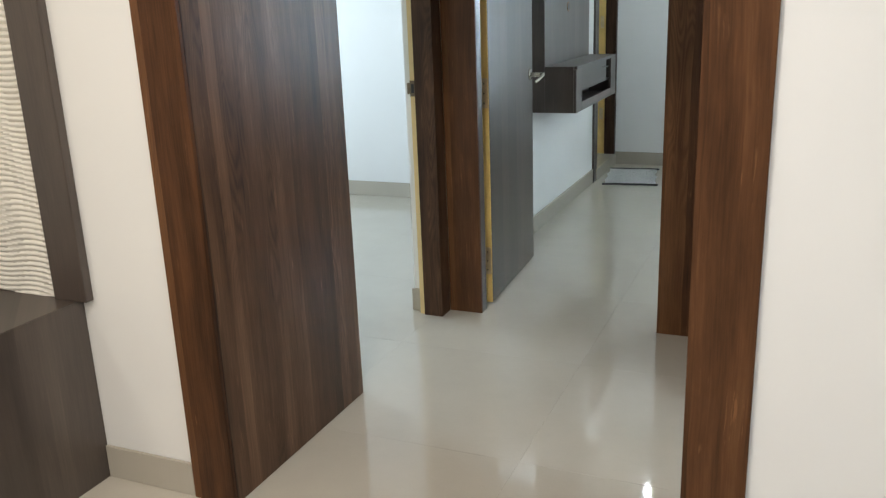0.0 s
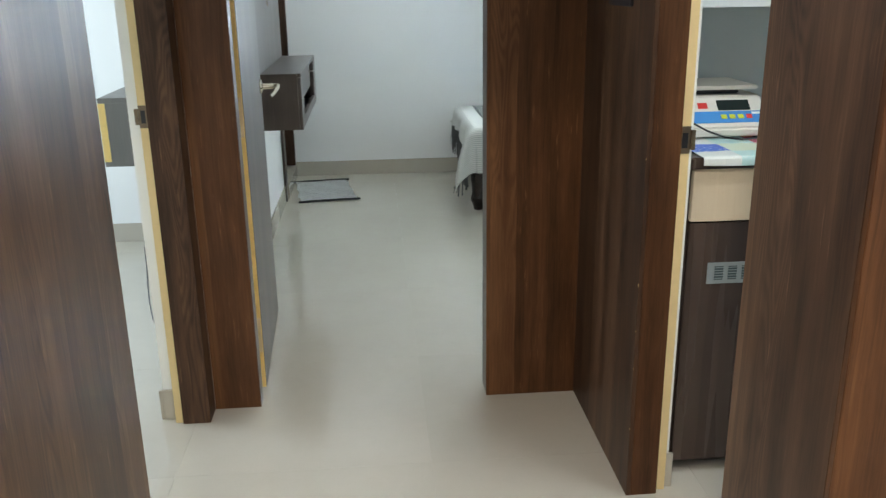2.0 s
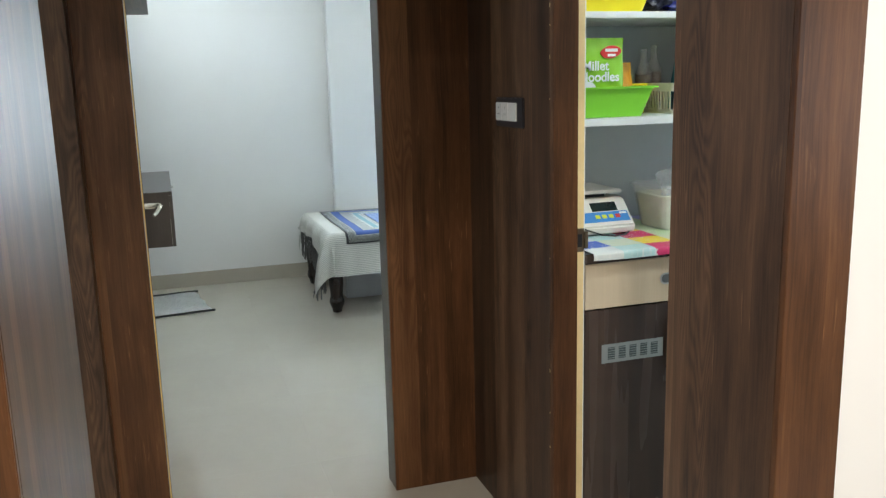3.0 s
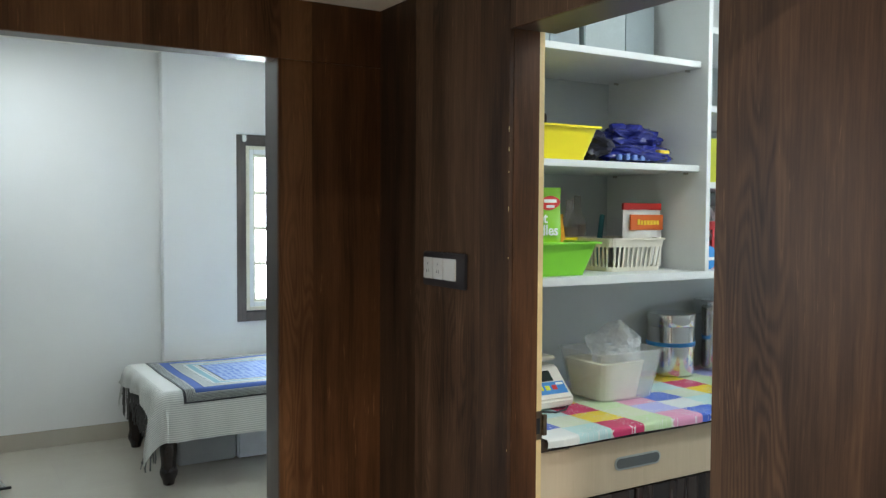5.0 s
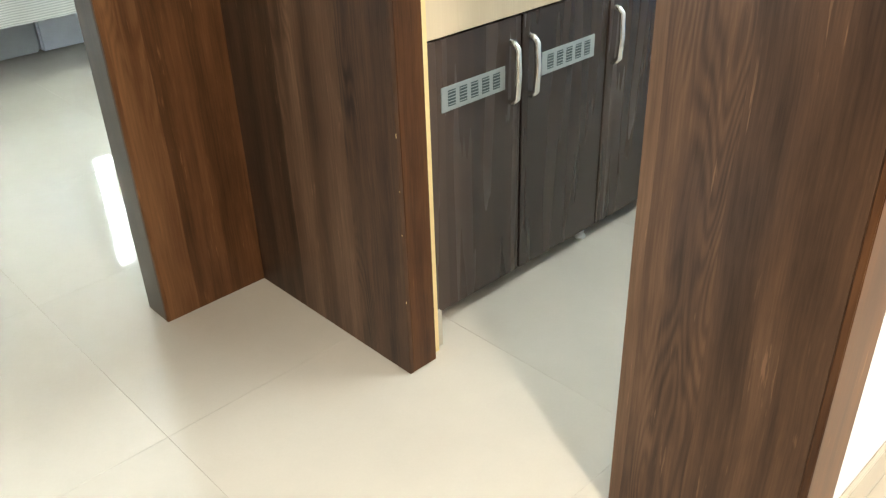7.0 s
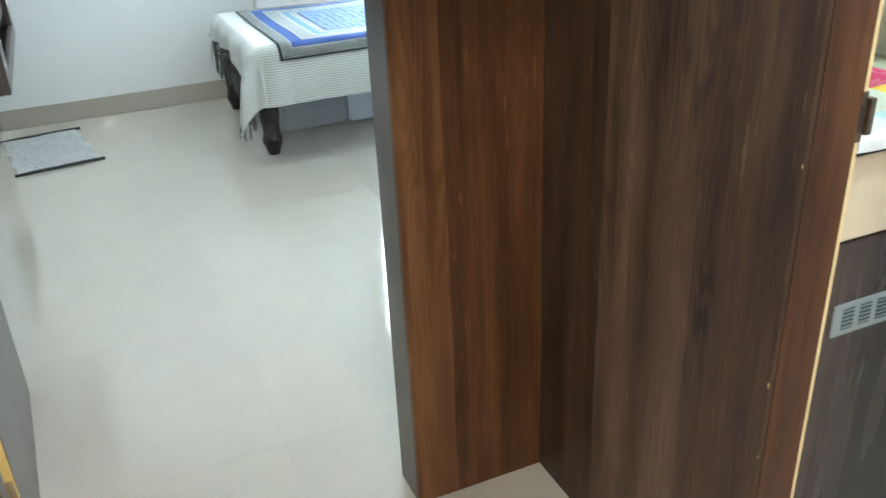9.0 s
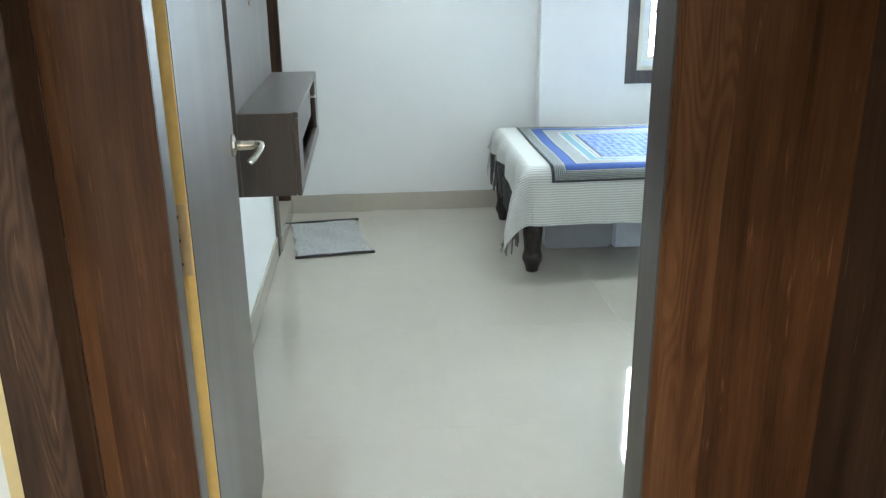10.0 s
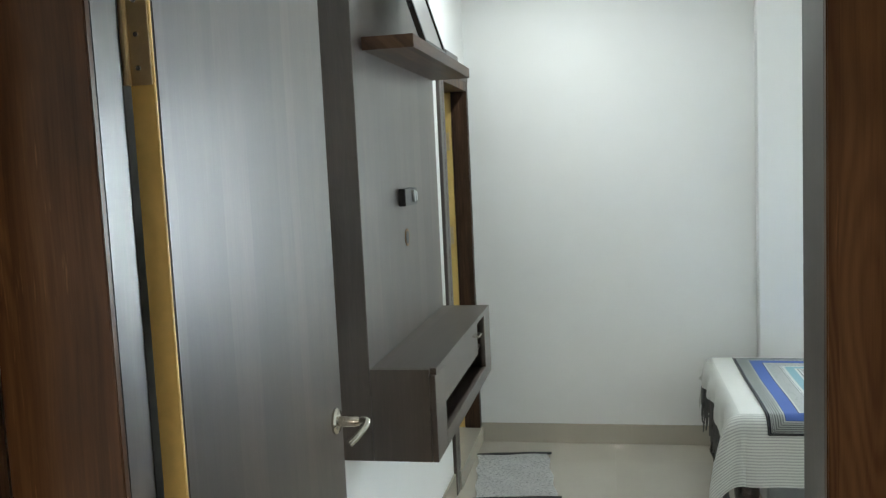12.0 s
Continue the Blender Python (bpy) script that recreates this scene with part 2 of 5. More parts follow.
INK = plain("white_label_ink", (0.86, 0.87, 0.84), 0.4)
YINK = plain("yellow_label_ink", (0.85, 0.62, 0.05), 0.4)
FOIL = plain("blue_foil_packet", (0.02, 0.028, 0.20), 0.2, vary=0.4, scale=30)
FOIL_DARK = plain("dark_navy_packet", (0.012, 0.012, 0.03), 0.3, vary=0.4, scale=30)
FOIL_LIGHT = plain("pale_blue_print", (0.16, 0.26, 0.62), 0.3)
BROWN = plain("brown_snack_filling", (0.20, 0.105, 0.05), 0.7, vary=0.4, scale=60)
RICE = plain("pale_grain_filling", (0.76, 0.70, 0.54), 0.8, vary=0.2, scale=80)
LID = plain("dark_brown_lid", (0.035, 0.017, 0.012), 0.4)
PAPER = plain("white_paper_pack", (0.72, 0.70, 0.64), 0.5)
PINK = plain("magenta_sachet", (0.50, 0.10, 0.30), 0.4)
PHOTO = plain("photo_mount", (0.45, 0.42, 0.40), 0.3)
PANEL_WHITE = plain("white_wave_panel", (0.74, 0.70, 0.62), 0.55, vary=0.05)


def clear(name, tint, rough, alpha):
    """Thin milky plastic: part clear film, part diffuse body."""
    k = Nodes(name)
    n = k.noise(k.coords(), 25, 4)
    k.set(tint, rough)
    k.put(k.b.inputs["Alpha"], k.span(n, alpha * 0.75, min(1.0, alpha * 1.2)))
    return k.m


TUB = clear("milky_clear_plastic", (0.88, 0.90, 0.88), 0.22, 0.26)
FILM = clear("clear_plastic_bag", (0.90, 0.92, 0.91), 0.3, 0.42)
JAR_GLASS = clear("jar_glass", (0.55, 0.5, 0.45), 0.08, 0.35)


def glow(name, color, strength):
    k = Nodes(name)
    k.set(color, 0.5, Emission_Color=(*color, 1), Emission_Strength=strength)
    return k.m


LAMP_COOL = glow("cool_lamp_diffuser", (0.95, 0.98, 1.0), 14)
LAMP_WARM = glow("warm_lamp_diffuser", (1.0, 0.86, 0.68), 14)
SKY_CARD = glow("hazy_sky", (0.93, 0.96, 1.0), 3.0)


def glass_pane():
    k = Nodes("window_glass")
    k.set((0.95, 0.97, 0.97), 0.03, Transmission_Weight=1.0, IOR=1.45)
    return k.m


GLASS = glass_pane()


def patchwork():
    """Printed table cloth: bright squares with pale loops drawn over them."""
    k = Nodes("patchwork_cloth")
    x, y, z = k.split(k.coords())
    ci = k.math("FLOOR", k.math("DIVIDE", k.math("ADD", x, 0.012), 0.118))
    cj = k.math("FLOOR", k.math("DIVIDE", k.math("SUBTRACT", y, 0.075), 0.105))
    turn = k.math("MULTIPLY", k.math("FLOORED_MODULO", k.math("ADD", ci, k.math("MULTIPLY", k.math("ADD", cj, 1.0), 5.0)), 10.0), 0.1)
    hues = [(0.74, 0.77, 0.74), (0.52, 0.74, 0.72), (0.62, 0.03, 0.13), (0.58, 0.74, 0.42), (0.76, 0.33, 0.50), (0.06, 0.15, 0.60), (0.66, 0.72, 0.55), (0.88, 0.68, 0.03), (0.66, 0.74, 0.50), (0.46, 0.47, 0.80)]
    col = k.ramp(turn, [(max(0.0, n * 0.1 - 0.05), c) for n, c in enumerate(hues)], "CONSTANT")
    wob = k.noise(k.join(x, y), 14, 2)
    loops = k.math("ABSOLUTE", k.math("SINE", k.math("MULTIPLY_ADD", wob, 46.0, k.math("MULTIPLY", x, 30.0))))
    ring = k.math("MULTIPLY", k.math("LESS_THAN", loops, 0.22), k.math("GREATER_THAN", k.noise(k.join(x, y), 9, 1), 0.45))
    k.set(k.mix(k.math("MULTIPLY", ring, 0.75), col, (0.80, 0.82, 0.78)), 0.45)
    k.bump(k.noise(k.coords(), 600, 1), 0.1, 0.0005)
    return k.m


CLOTH = patchwork()


def sheet_cloth():
    """Handloom cotton: off-white with thin grey stripes on the hanging side."""
    k = Nodes("striped_cotton_sheet")
    a, b, _ = k.split(k.coords("UV"))
    wob = k.math("ADD", b, k.math("MULTIPLY", k.math("SUBTRACT", k.noise(k.coords("UV"), 6, 2), 0.5), 0.004))
    line = k.math("GREATER_THAN", k.math("SINE", k.math("MULTIPLY", wob, 2 * math.pi / 0.0125)), 0.30)
    hang = k.math("MAXIMUM", k.math("LESS_THAN", b, 0.0), k.math("LESS_THAN", a, -0.01))
    far = k.math("GREATER_THAN", b, 0.985)
    fibre = k.noise(k.join(k.math("MULTIPLY", a, 0.2), b), 700, 2)
    tone = k.span(fibre, 0.9, 1.06)
    base = k.mix(k.math("MULTIPLY", line, k.math("MULTIPLY", k.math("MAXIMUM", hang, far), 0.5)), (0.64, 0.64, 0.60), (0.20, 0.21, 0.20))
    k.set(k.mix(1.0, base, k.join(tone, tone, tone), "MULTIPLY"), 0.9)
    k.bump(k.noise(k.coords("UV"), 900, 2), 0.2, 0.0006)
    return k.m


SHEET = sheet_cloth()
SPREAD = (0.090, 1.83, -0.108, 0.95)


def spread_cloth():
    """Block-printed bedspread: nested borders round a blue field."""
    k = Nodes("block_print_bedspread")
    a, b, _ = k.split(k.coords("UV"))
    d = k.math("MINIMUM", k.math("MINIMUM", k.math("SUBTRACT", a, SPREAD[0]), k.math("SUBTRACT", SPREAD[1], a)),
               k.math("MULTIPLY", k.math("MINIMUM", k.math("SUBTRACT", b, SPREAD[2]), k.math("SUBTRACT", SPREAD[3], b)), 1.2))
    grey, pale, blue, teal, black = (0.29, 0.30, 0.285), (0.42, 0.43, 0.42), (0.040, 0.090, 0.30), (0.15, 0.28, 0.32), (0.012, 0.013, 0.02)
    band = k.ramp(k.math("MULTIPLY", d, 2.0), [(0.0, black), (0.022, grey), (0.030, black), (0.034, pale), (0.038, grey), (0.118, black), (0.122, pale), (0.134, black), (0.138, blue), (0.250, black), (0.254, pale), (0.266, grey),
                                               (0.385, black), (0.389, pale), (0.402, black), (0.406, pale), (0.43, teal), (0.51, pale), (0.535, black), (0.540, pale), (0.555, grey), (0.58, black), (0.595, (0.19, 0.27, 0.46))], "CONSTANT")
    uv = k.coords("UV")
    v1 = k.add("ShaderNodeTexVoronoi")
    k.put(v1.inputs["Vector"], uv)
    v1.inputs["Scale"].default_value = 26
    v1.inputs["Randomness"].default_value = 0.35
    motif = k.math("LESS_THAN", v1.outputs["Distance"], 0.42)
    field = k.math("GREATER_THAN", d, 0.298)
    col = k.mix(k.math("MULTIPLY", motif, field), band, (0.075, 0.14, 0.37))
    v2 = k.add("ShaderNodeTexVoronoi")
    k.put(v2.inputs["Vector"], uv)
    v2.inputs["Scale"].default_value = 55
    sprig = k.math("MULTIPLY", k.math("LESS_THAN", v2.outputs["Distance"], 0.3), k.math("MULTIPLY", k.math("LESS_THAN", d, 0.19), k.math("GREATER_THAN", d, 0.135)))
    col = k.mix(k.math("MULTIPLY", sprig, 0.6), col, (0.2, 0.21, 0.2))
    hatch = k.math("MULTIPLY", k.math("GREATER_THAN", k.math("SINE", k.math("MULTIPLY", d, 2 * math.pi / 0.0095)), 0.0), k.math("MULTIPLY", k.math("LESS_THAN", d, 0.058), k.math("GREATER_THAN", d, 0.02)))
    col = k.mix(k.math("MULTIPLY", hatch, 0.85), col, (0.07, 0.075, 0.07))
    k.set(col, 0.88)
    k.bump(k.noise(uv, 800, 2), 0.2, 0.0006)
    return k.m


BEDSPREAD = spread_cloth()


def rug_weave():
    """Rag rug: ribbed white and grey weave."""
    k = Nodes("rag_rug_weave")
    x, y, z = k.split(k.coords())
    n = k.noise(k.join(x, k.math("MULTIPLY", y, 2.2)), 62, 4, 0.75)
    rib = k.math("SINE", k.math("MULTIPLY", y, 2 * math.pi / 0.012))
    tone = k.math("ADD", k.math("MULTIPLY", n, 0.85), k.math("MULTIPLY", rib, 0.06))
    k.set(k.ramp(tone, [(0.30, (0.16, 0.16, 0.16)), (0.36, (0.70, 0.70, 0.69)), (0.44, (0.86, 0.86, 0.84))]), 0.95)
    k.bump(tone, 0.12, 0.0006)
    return k.m


RUG = rug_weave()

# ---- building helpers ----
ORIGIN = {}


def link(name, bm, material, smooth=False):
    me = bpy.data.meshes.new(name)
    bm.to_mesh(me)
    bm.free()
    for m in material if isinstance(material, (list, tuple)) else (material,):
        me.materials.append(m)
    if smooth:
        for p in me.polygons:
            p.use_smooth = True
        me.set_sharp_from_angle(angle=radians(38))
    return new(name, me)


def thing(name, base, label, category, group="", kind=""):
    """An Empty at the thing's base; its parts are built in world metres."""
    ob = new(name)
    ob.location = base
    ob.empty_display_size = 0.05
    ORIGIN[ob] = Vector(base)
    return tagged(ob, label, category, group, kind)


def part(name, bm, material, parent, label="", smooth=False):
    o = ORIGIN[parent]
    bmesh.ops.translate(bm, verts=bm.verts, vec=-o)
    ob = link(name, bm, material, smooth)
    ob.parent = parent
    ORIGIN[ob] = o
    return tagged(ob, label) if label else ob


def box(x0, x1, y0, y1, z0, z1, bevel=0.0, bm=None, seg=2):
    """Adds a box, with rounded edges, to a bmesh."""
    one = bmesh.new()
    bmesh.ops.create_cube(one, size=1)
    for v in one.verts:
        v.co = ((x0 + x1) / 2 + v.co.x * (x1 - x0), (y0 + y1) / 2 + v.co.y * (y1 - y0), (z0 + z1) / 2 + v.co.z * (z1 - z0))
    if bevel:
        bmesh.ops.bevel(one, geom=one.edges[:], offset=bevel, segments=seg, affect="EDGES", clamp_overlap=True)
    if bm is None:
        return one
    me = bpy.data.meshes.new("t")
    one.to_mesh(me)
    one.free()
    bm.from_mesh(me)
    bpy.data.meshes.remove(me)
    return bm


def boxes(rows, bevel=0.0):
    bm = bmesh.new()
    for r in rows:
        box(*r, bevel=bevel, bm=bm)
    return bm


def lathe(profile, centre, seg=24, axis="z"):
    """A body turned round an axis from (radius, height) pairs."""
    bm = bmesh.new()
    rings = []
    for r, h in profile:
        ring = []
        for i in range(seg):
            a = 2 * math.pi * i / seg
            p = (r * math.cos(a), r * math.sin(a), h)
            p = p if axis == "z" else ((h, p[0], p[1]) if axis == "x" else (p[0], h, p[1]))
            ring.append(bm.verts.new(Vector(p) + Vector(centre)))
        rings.append(ring)
    for a, b in zip(rings, rings[1:]):
        for i in range(seg):
            bm.faces.new((a[i], a[(i + 1) % seg], b[(i + 1) % seg], b[i]))
    bm.faces.new(rings[0][::-1])
    bm.faces.new(rings[-1])
    bmesh.ops.recalc_face_normals(bm, faces=bm.faces)
    return bm


def tube(points, radius, seg=8, bm=None):
    """A round bar swept along points."""
    bm = bm or bmesh.new()
    pts = [Vector(p) for p in points]
    rings, up, side = [], Vector((0, 0, 1)), None
    for i, p in enumerate(pts):
        d = (pts[min(i + 1, len(pts) - 1)] - pts[max(i - 1, 0)]).normalized()
        if side is None:
            side = d.cross(up if abs(d.z) < 0.9 else Vector((0, 1, 0)))
        side = (side - d * side.dot(d)).normalized()
        top = side.cross(d)
        rings.append([bm.verts.new(p + radius * (math.cos(2 * math.pi * k / seg) * side + math.sin(2 * math.pi * k / seg) * top)) for k in range(seg)])
    for a, b in zip(rings, rings[1:]):
        for i in range(seg):
            bm.faces.new((a[i], a[(i + 1) % seg], b[(i + 1) % seg], b[i]))
    bm.faces.new(rings[0][::-1])
    bm.faces.new(rings[-1])
    bmesh.ops.recalc_face_normals(bm, faces=bm.faces)
    return bm


def setting(name, bm, material, label, category="wall", smooth=False):
    return tagged(link(name, bm, material, smooth), label, category, kind="structure")


def tapered(cx, cy, z0, z1, w0, d0, w1, d1, wall=0.004, rim=0.0, bevel=0.012):
    """An open tub or basket: outer and inner skin, rounded corners, optional rim."""
    bm = bmesh.new()

    def ring(w, d, z, r):
        out = []
        for sx, sy, a0 in ((1, 1, 0), (-1, 1, 90), (-1, -1, 180), (1, -1, 270)):
            for k in range(4):
                a = radians(a0 + k * 30)
                out.append(bm.verts.new((cx + sx * (w / 2 - r) + r * math.cos(a), cy + sy * (d / 2 - r) + r * math.sin(a), z)))
        return out
    steps = [(w0, d0, z0), (w1, d1, z1)]
    if rim:
        steps += [(w1 + 2 * rim, d1 + 2 * rim, z1), (w1 + 2 * rim, d1 + 2 * rim, z1 + 0.006), (w1 - 2 * wall, d1 - 2 * wall, z1 + 0.006)]
    else:
        steps += [(w1 - 2 * wall, d1 - 2 * wall, z1)]
    steps += [(w0 - 2 * wall, d0 - 2 * wall, z0 + wall)]
    rings = [ring(w, d, z, bevel) for w, d, z in steps]
    n = len(rings[0])
    for a, b in zip(rings, rings[1:]):
        for i in range(n):
            bm.faces.new((a[i], a[(i + 1) % n], b[(i + 1) % n], b[i]))
    bm.faces.new(rings[0][::-1])
    bm.faces.new(rings[-1])
    bmesh.ops.recalc_face_normals(bm, faces=bm.faces)
    return bm


def lettering(words, size, m):
    """Words in the built-in font as a thin mesh."""
    cu = bpy.data.curves.new("words", "FONT")
    cu.body, cu.size, cu.extrude, cu.align_x = words, size, 0.0004, "LEFT"
    cu.offset = size * 0.02
    tmp = new("words", cu)
    bpy.context.view_layer.update()
    me = bpy.data.meshes.new_from_object(tmp.evaluated_get(bpy.context.evaluated_depsgraph_get()))
    bpy.data.objects.remove(tmp)
    bpy.data.curves.remove(cu)
    bm = bmesh.new()
    bm.from_mesh(me)
    bpy.data.meshes.remove(me)
    bmesh.ops.transform(bm, matrix=m, verts=bm.verts)
    return bm

# ---- the shell ----
XL, XR, YF = -1.450, -0.168, 3.643      # lobby faces
TOP, LOBBY_TOP, DOOR_TOP = 2.70, 2.20, 2.026
setting("floor", box(-4.3, 2.6, -3.3, 7.75, -0.12, -0.0012), GROUT, "grouted bed under the polished floor tiles", "floor")
setting("wall_living_left", box(-4.3, -1.4625, 1.900, 2.020, 0, TOP), CREAM, "cream painted wall beside the lobby opening")
setting("wall_living_right", box(-0.156, 2.6, 1.980, 2.100, 0, TOP), WALL_COOLED, "painted wall beside the lobby opening, tinted cool for daylight")
setting("wall_living_lintel", box(-1.477, -0.156, 1.960, 2.050, 2.10, TOP), CREAM, "painted lintel over the lobby opening")
setting("wall_living_back", box(-4.3, 2.6, -3.42, -3.3, 0, TOP), CREAM, "plain cream wall of the living room")
setting("wall_living_west", box(-4.42, -4.3, -3.3, 2.02, 0, TOP), CREAM, "plain cream wall of the living room")
def pierced(x0, x1, y0, y1, openings):
    """A wall along y with rectangular openings (y0, y1, z0, z1)."""
    rows, at = [], y0
    for a, b, c, d in openings:
        rows += [(x0, x1, at, a, 0, TOP), (x0, x1, a, b, d, TOP)] + ([(x0, x1, a, b, 0, c)] if c > 0 else [])
        at = b
    return boxes(rows + [(x0, x1, at, y1, 0, TOP)])


# Both openings are out of view; the kitchen one only holds an added lamp.
setting("wall_east", pierced(2.6, 2.72, -3.3, 7.62, [(-1.25, -0.15, 0.85, 2.05), (2.35, 3.15, 1.25, 2.15)]), WHITE, "plain white outer wall with unseen openings added for daylight")
setting("ceiling", box(-4.42, 2.72, -3.42, 7.74, TOP, 2.82), CEILING, "white painted flat ceiling", "ceiling")
setting("ceiling_lobby", box(XL, XR, 2.050, YF, LOBBY_TOP, 2.26), CEILING_LOBBY, "lowered white ceiling of the small lobby, tinted for warm bounce", "ceiling")
# left room
setting("wall_lobby_left", boxes([(-1.640, -1.4625, 2.020, 2.700, 0, TOP), (-1.640, -1.4625, 2.700, 3.545, 2.05, TOP), (-1.640, -1.598, 3.598, 3.790, 0, TOP), (-1.598, -1.477, 3.660, 3.790, 0, TOP),
                                 (-1.640, -1.505, 3.790, 6.730, 0, TOP), (-1.640, -1.505, 7.470, 7.490, 0, TOP), (-1.640, -1.505, 6.730, 7.470, 2.07, TOP), (-1.598, -1.477, 3.545, 3.660, 2.05, TOP)]),
        WHITE, "white painted wall with two door openings")
setting("wall_left_room_back", box(-4.3, -1.640, 5.830, 5.950, 0, TOP), WHITE, "white painted back wall of a side room")
# Unseen opening, cut to hold the side room's added lamp.
setting("wall_left_room_west", pierced(-4.42, -4.3, 2.02, 7.62, [(3.7, 4.9, 0.9, 2.1)]), WHITE, "plain white wall of a side room with an unseen opening added for daylight")
# lobby right wall and kitchen
setting("wall_lobby_right", boxes([(-0.156, -0.030, 2.100, 2.323, 0, TOP), (-0.156, -0.030, 2.323, 3.012, 2.05, TOP), (-0.156, -0.030, 3.012, 3.655, 0, TOP)]), WHITE, "white wall with the kitchen door opening")
setting("wall_bedroom_front", boxes([(-1.477, -1.363, 3.655, 3.790, 0, TOP), (-0.475, 2.6, 3.655, 3.790, 0, TOP), (-1.363, -0.475, 3.655, 3.790, 2.048, TOP)]), WHITE, "white wall with the bedroom door opening")
# bedroom
WX0, WX1, WZ0, WZ1 = 0.665, 1.70, 0.845, 2.075
setting("wall_bedroom_back", boxes([(-1.640, WX0, 7.490, 7.620, 0, TOP), (WX1, 2.6, 7.490, 7.620, 0, TOP), (WX0, WX1, 7.490, 7.620, 0, WZ0), (WX0, WX1, 7.490, 7.620, WZ1, TOP)]), WHITE, "white painted bedroom wall with a window opening")
setting("wall_bedroom_column", box(0.045, 0.570, 7.392, 7.4895, 0, TOP, 0.004), WHITE, "white painted column standing proud of the wall")
setting("wall_bedroom_right", box(1.95, 2.07, 3.790, 7.490, 0, TOP), WHITE, "plain white bedroom wall")
setting("wall_bathroom", boxes([(-2.9, -2.8, 5.95, 7.62, 0, TOP), (-2.8, -1.64, 7.62, 7.74, 0, TOP)]), WHITE, "plain white bathroom wall")

# wood cladding of the lobby
E1 = 0.0015
setting("trim_left_panel", box(-1.462, XL, 1.900, 2.700, 0, LOBBY_TOP, E1), WOOD, "dark grey-brown wood laminate wall panel with vertical grain", "wall panel")
setting("trim_left_casing", box(-1.600, XL, 1.886, 1.8995, 0, 2.235, E1), WOOD_RED, "brown wood laminate casing round the lobby opening", "door casing")
setting("trim_left_head", box(-1.462, XL, 2.7005, YF - 0.001, DOOR_TOP, LOBBY_TOP, E1), WOOD, "dark wood laminate panel above a door", "wall panel")
setting("trim_left_post", boxes([(-1.570, -1.476, 3.545, 3.6425, 0, 2.05)], E1), WOOD, "blackish red-brown wood laminate door jamb at the lobby corner", "door jamb")
setting("trim_left_lipping", box(-1.597, -1.5705, 3.556, 3.659, 0, 2.05, E1), BEADING_PALE, "pale yellow unfinished lipping of a door frame", "door jamb")
setting("trim_far_left", box(-1.4755, -1.313, YF, 3.6545, 0, DOOR_TOP, E1), WOOD_RED, "dark wine-brown wood laminate panel beside the bedroom door", "wall panel")
setting("trim_far_right", box(-0.494, -0.158, YF, 3.6545, 0, DOOR_TOP, E1), WOOD_RED, "brown wood laminate panel beside the bedroom door", "wall panel")
setting("trim_far_head", box(-1.4755, -0.158, YF, 3.6545, DOOR_TOP + 0.0005, LOBBY_TOP, E1), WOOD_RED, "dark wood laminate panel above the bedroom door", "wall panel")
setting("trim_lining_left", boxes([(-1.3625, -1.3135, 3.655, 3.712, 0, 2.0475), (-1.3625, -1.3565, 3.7125, 3.786, 0, 2.0475)], E1), WOOD_SHEEN_GREY, "wood lining of the bedroom doorway, greyed for sheen", "door jamb")
setting("trim_lining_right", boxes([(-0.4935, -0.475, 3.655, 3.756, 0, 2.048)], E1), WOOD_SHEEN_GREY, "wood lining of the bedroom doorway, greyed for sheen", "door jamb")
setting("trim_lining_head", box(-1.3130, -0.4940, 3.655, 3.722, DOOR_TOP + 0.001, 2.048, E1), WOOD_SHEEN_GREY, "wood lining over the bedroom doorway, greyed for sheen", "door jamb")
setting("trim_right_near", box(XR, -0.156, 1.980, 2.345, 0, LOBBY_TOP, E1), WOOD, "brown wood laminate wall panel beside the kitchen door", "wall panel")
setting("trim_right_far", box(XR, -0.156, 2.967, YF - 0.0005, 0, LOBBY_TOP, E1), WOOD, "dark brown wood laminate wall panel with a worn edge", "wall panel")
setting("trim_right_head", box(XR, -0.156, 2.3455, 2.9665, DOOR_TOP, LOBBY_TOP, E1), WOOD, "dark wood laminate panel above the kitchen door", "wall panel")
setting("trim_right_casing", box(XR, -0.021, 1.966, 1.9795, 0, 2.235, E1), WOOD_RED, "brown wood laminate casing round the lobby opening", "door casing")
setting("trim_lintel", boxes([(XL + 0.0005, XR - 0.0005, 1.946, 1.9595, 2.075, 2.235), (XL + 0.0005, XR - 0.0005, 1.960, 2.062, 2.075, 2.0995)], E1), WOOD_RED, "wood laminate casing under the lobby lintel", "door casing")
setting("trim_lintel_back", box(XL + 0.0005, XR - 0.0005, 2.0505, 2.062, 2.100, LOBBY_TOP, E1), WOOD, "wood laminate back face of the lobby lintel", "wall panel")
setting("trim_kitchen_jamb", box(-0.1555, -0.076, 2.968, 3.0115, 0, 2.048, E1), WOOD_RED, "red-brown wood laminate kitchen door jamb, chipped along its edge", "door jamb")
setting("trim_kitchen_lipping", box(-0.0755, -0.045, 2.988, 3.0115, 0, 2.048, E1), BEADING_PALE, "pale yellow unfinished lipping of the kitchen door frame", "door jamb")
setting("trim_kitchen_near_jamb", box(-0.1555, -0.030, 2.3235, 2.345, 0, 2.048, E1), WOOD, "dark wood laminate kitchen door jamb", "door jamb")
setting("trim_kitchen_head", box(-0.1555, -0.030, 2.3455, 2.9675, DOOR_TOP + 0.002, 2.0495, E1), WOOD_SHEEN_GREY, "wood lining over the kitchen doorway", "door jamb")
# chipped laminate edge of the kitchen jamb
rng = random.Random(4)
chips = bmesh.new()
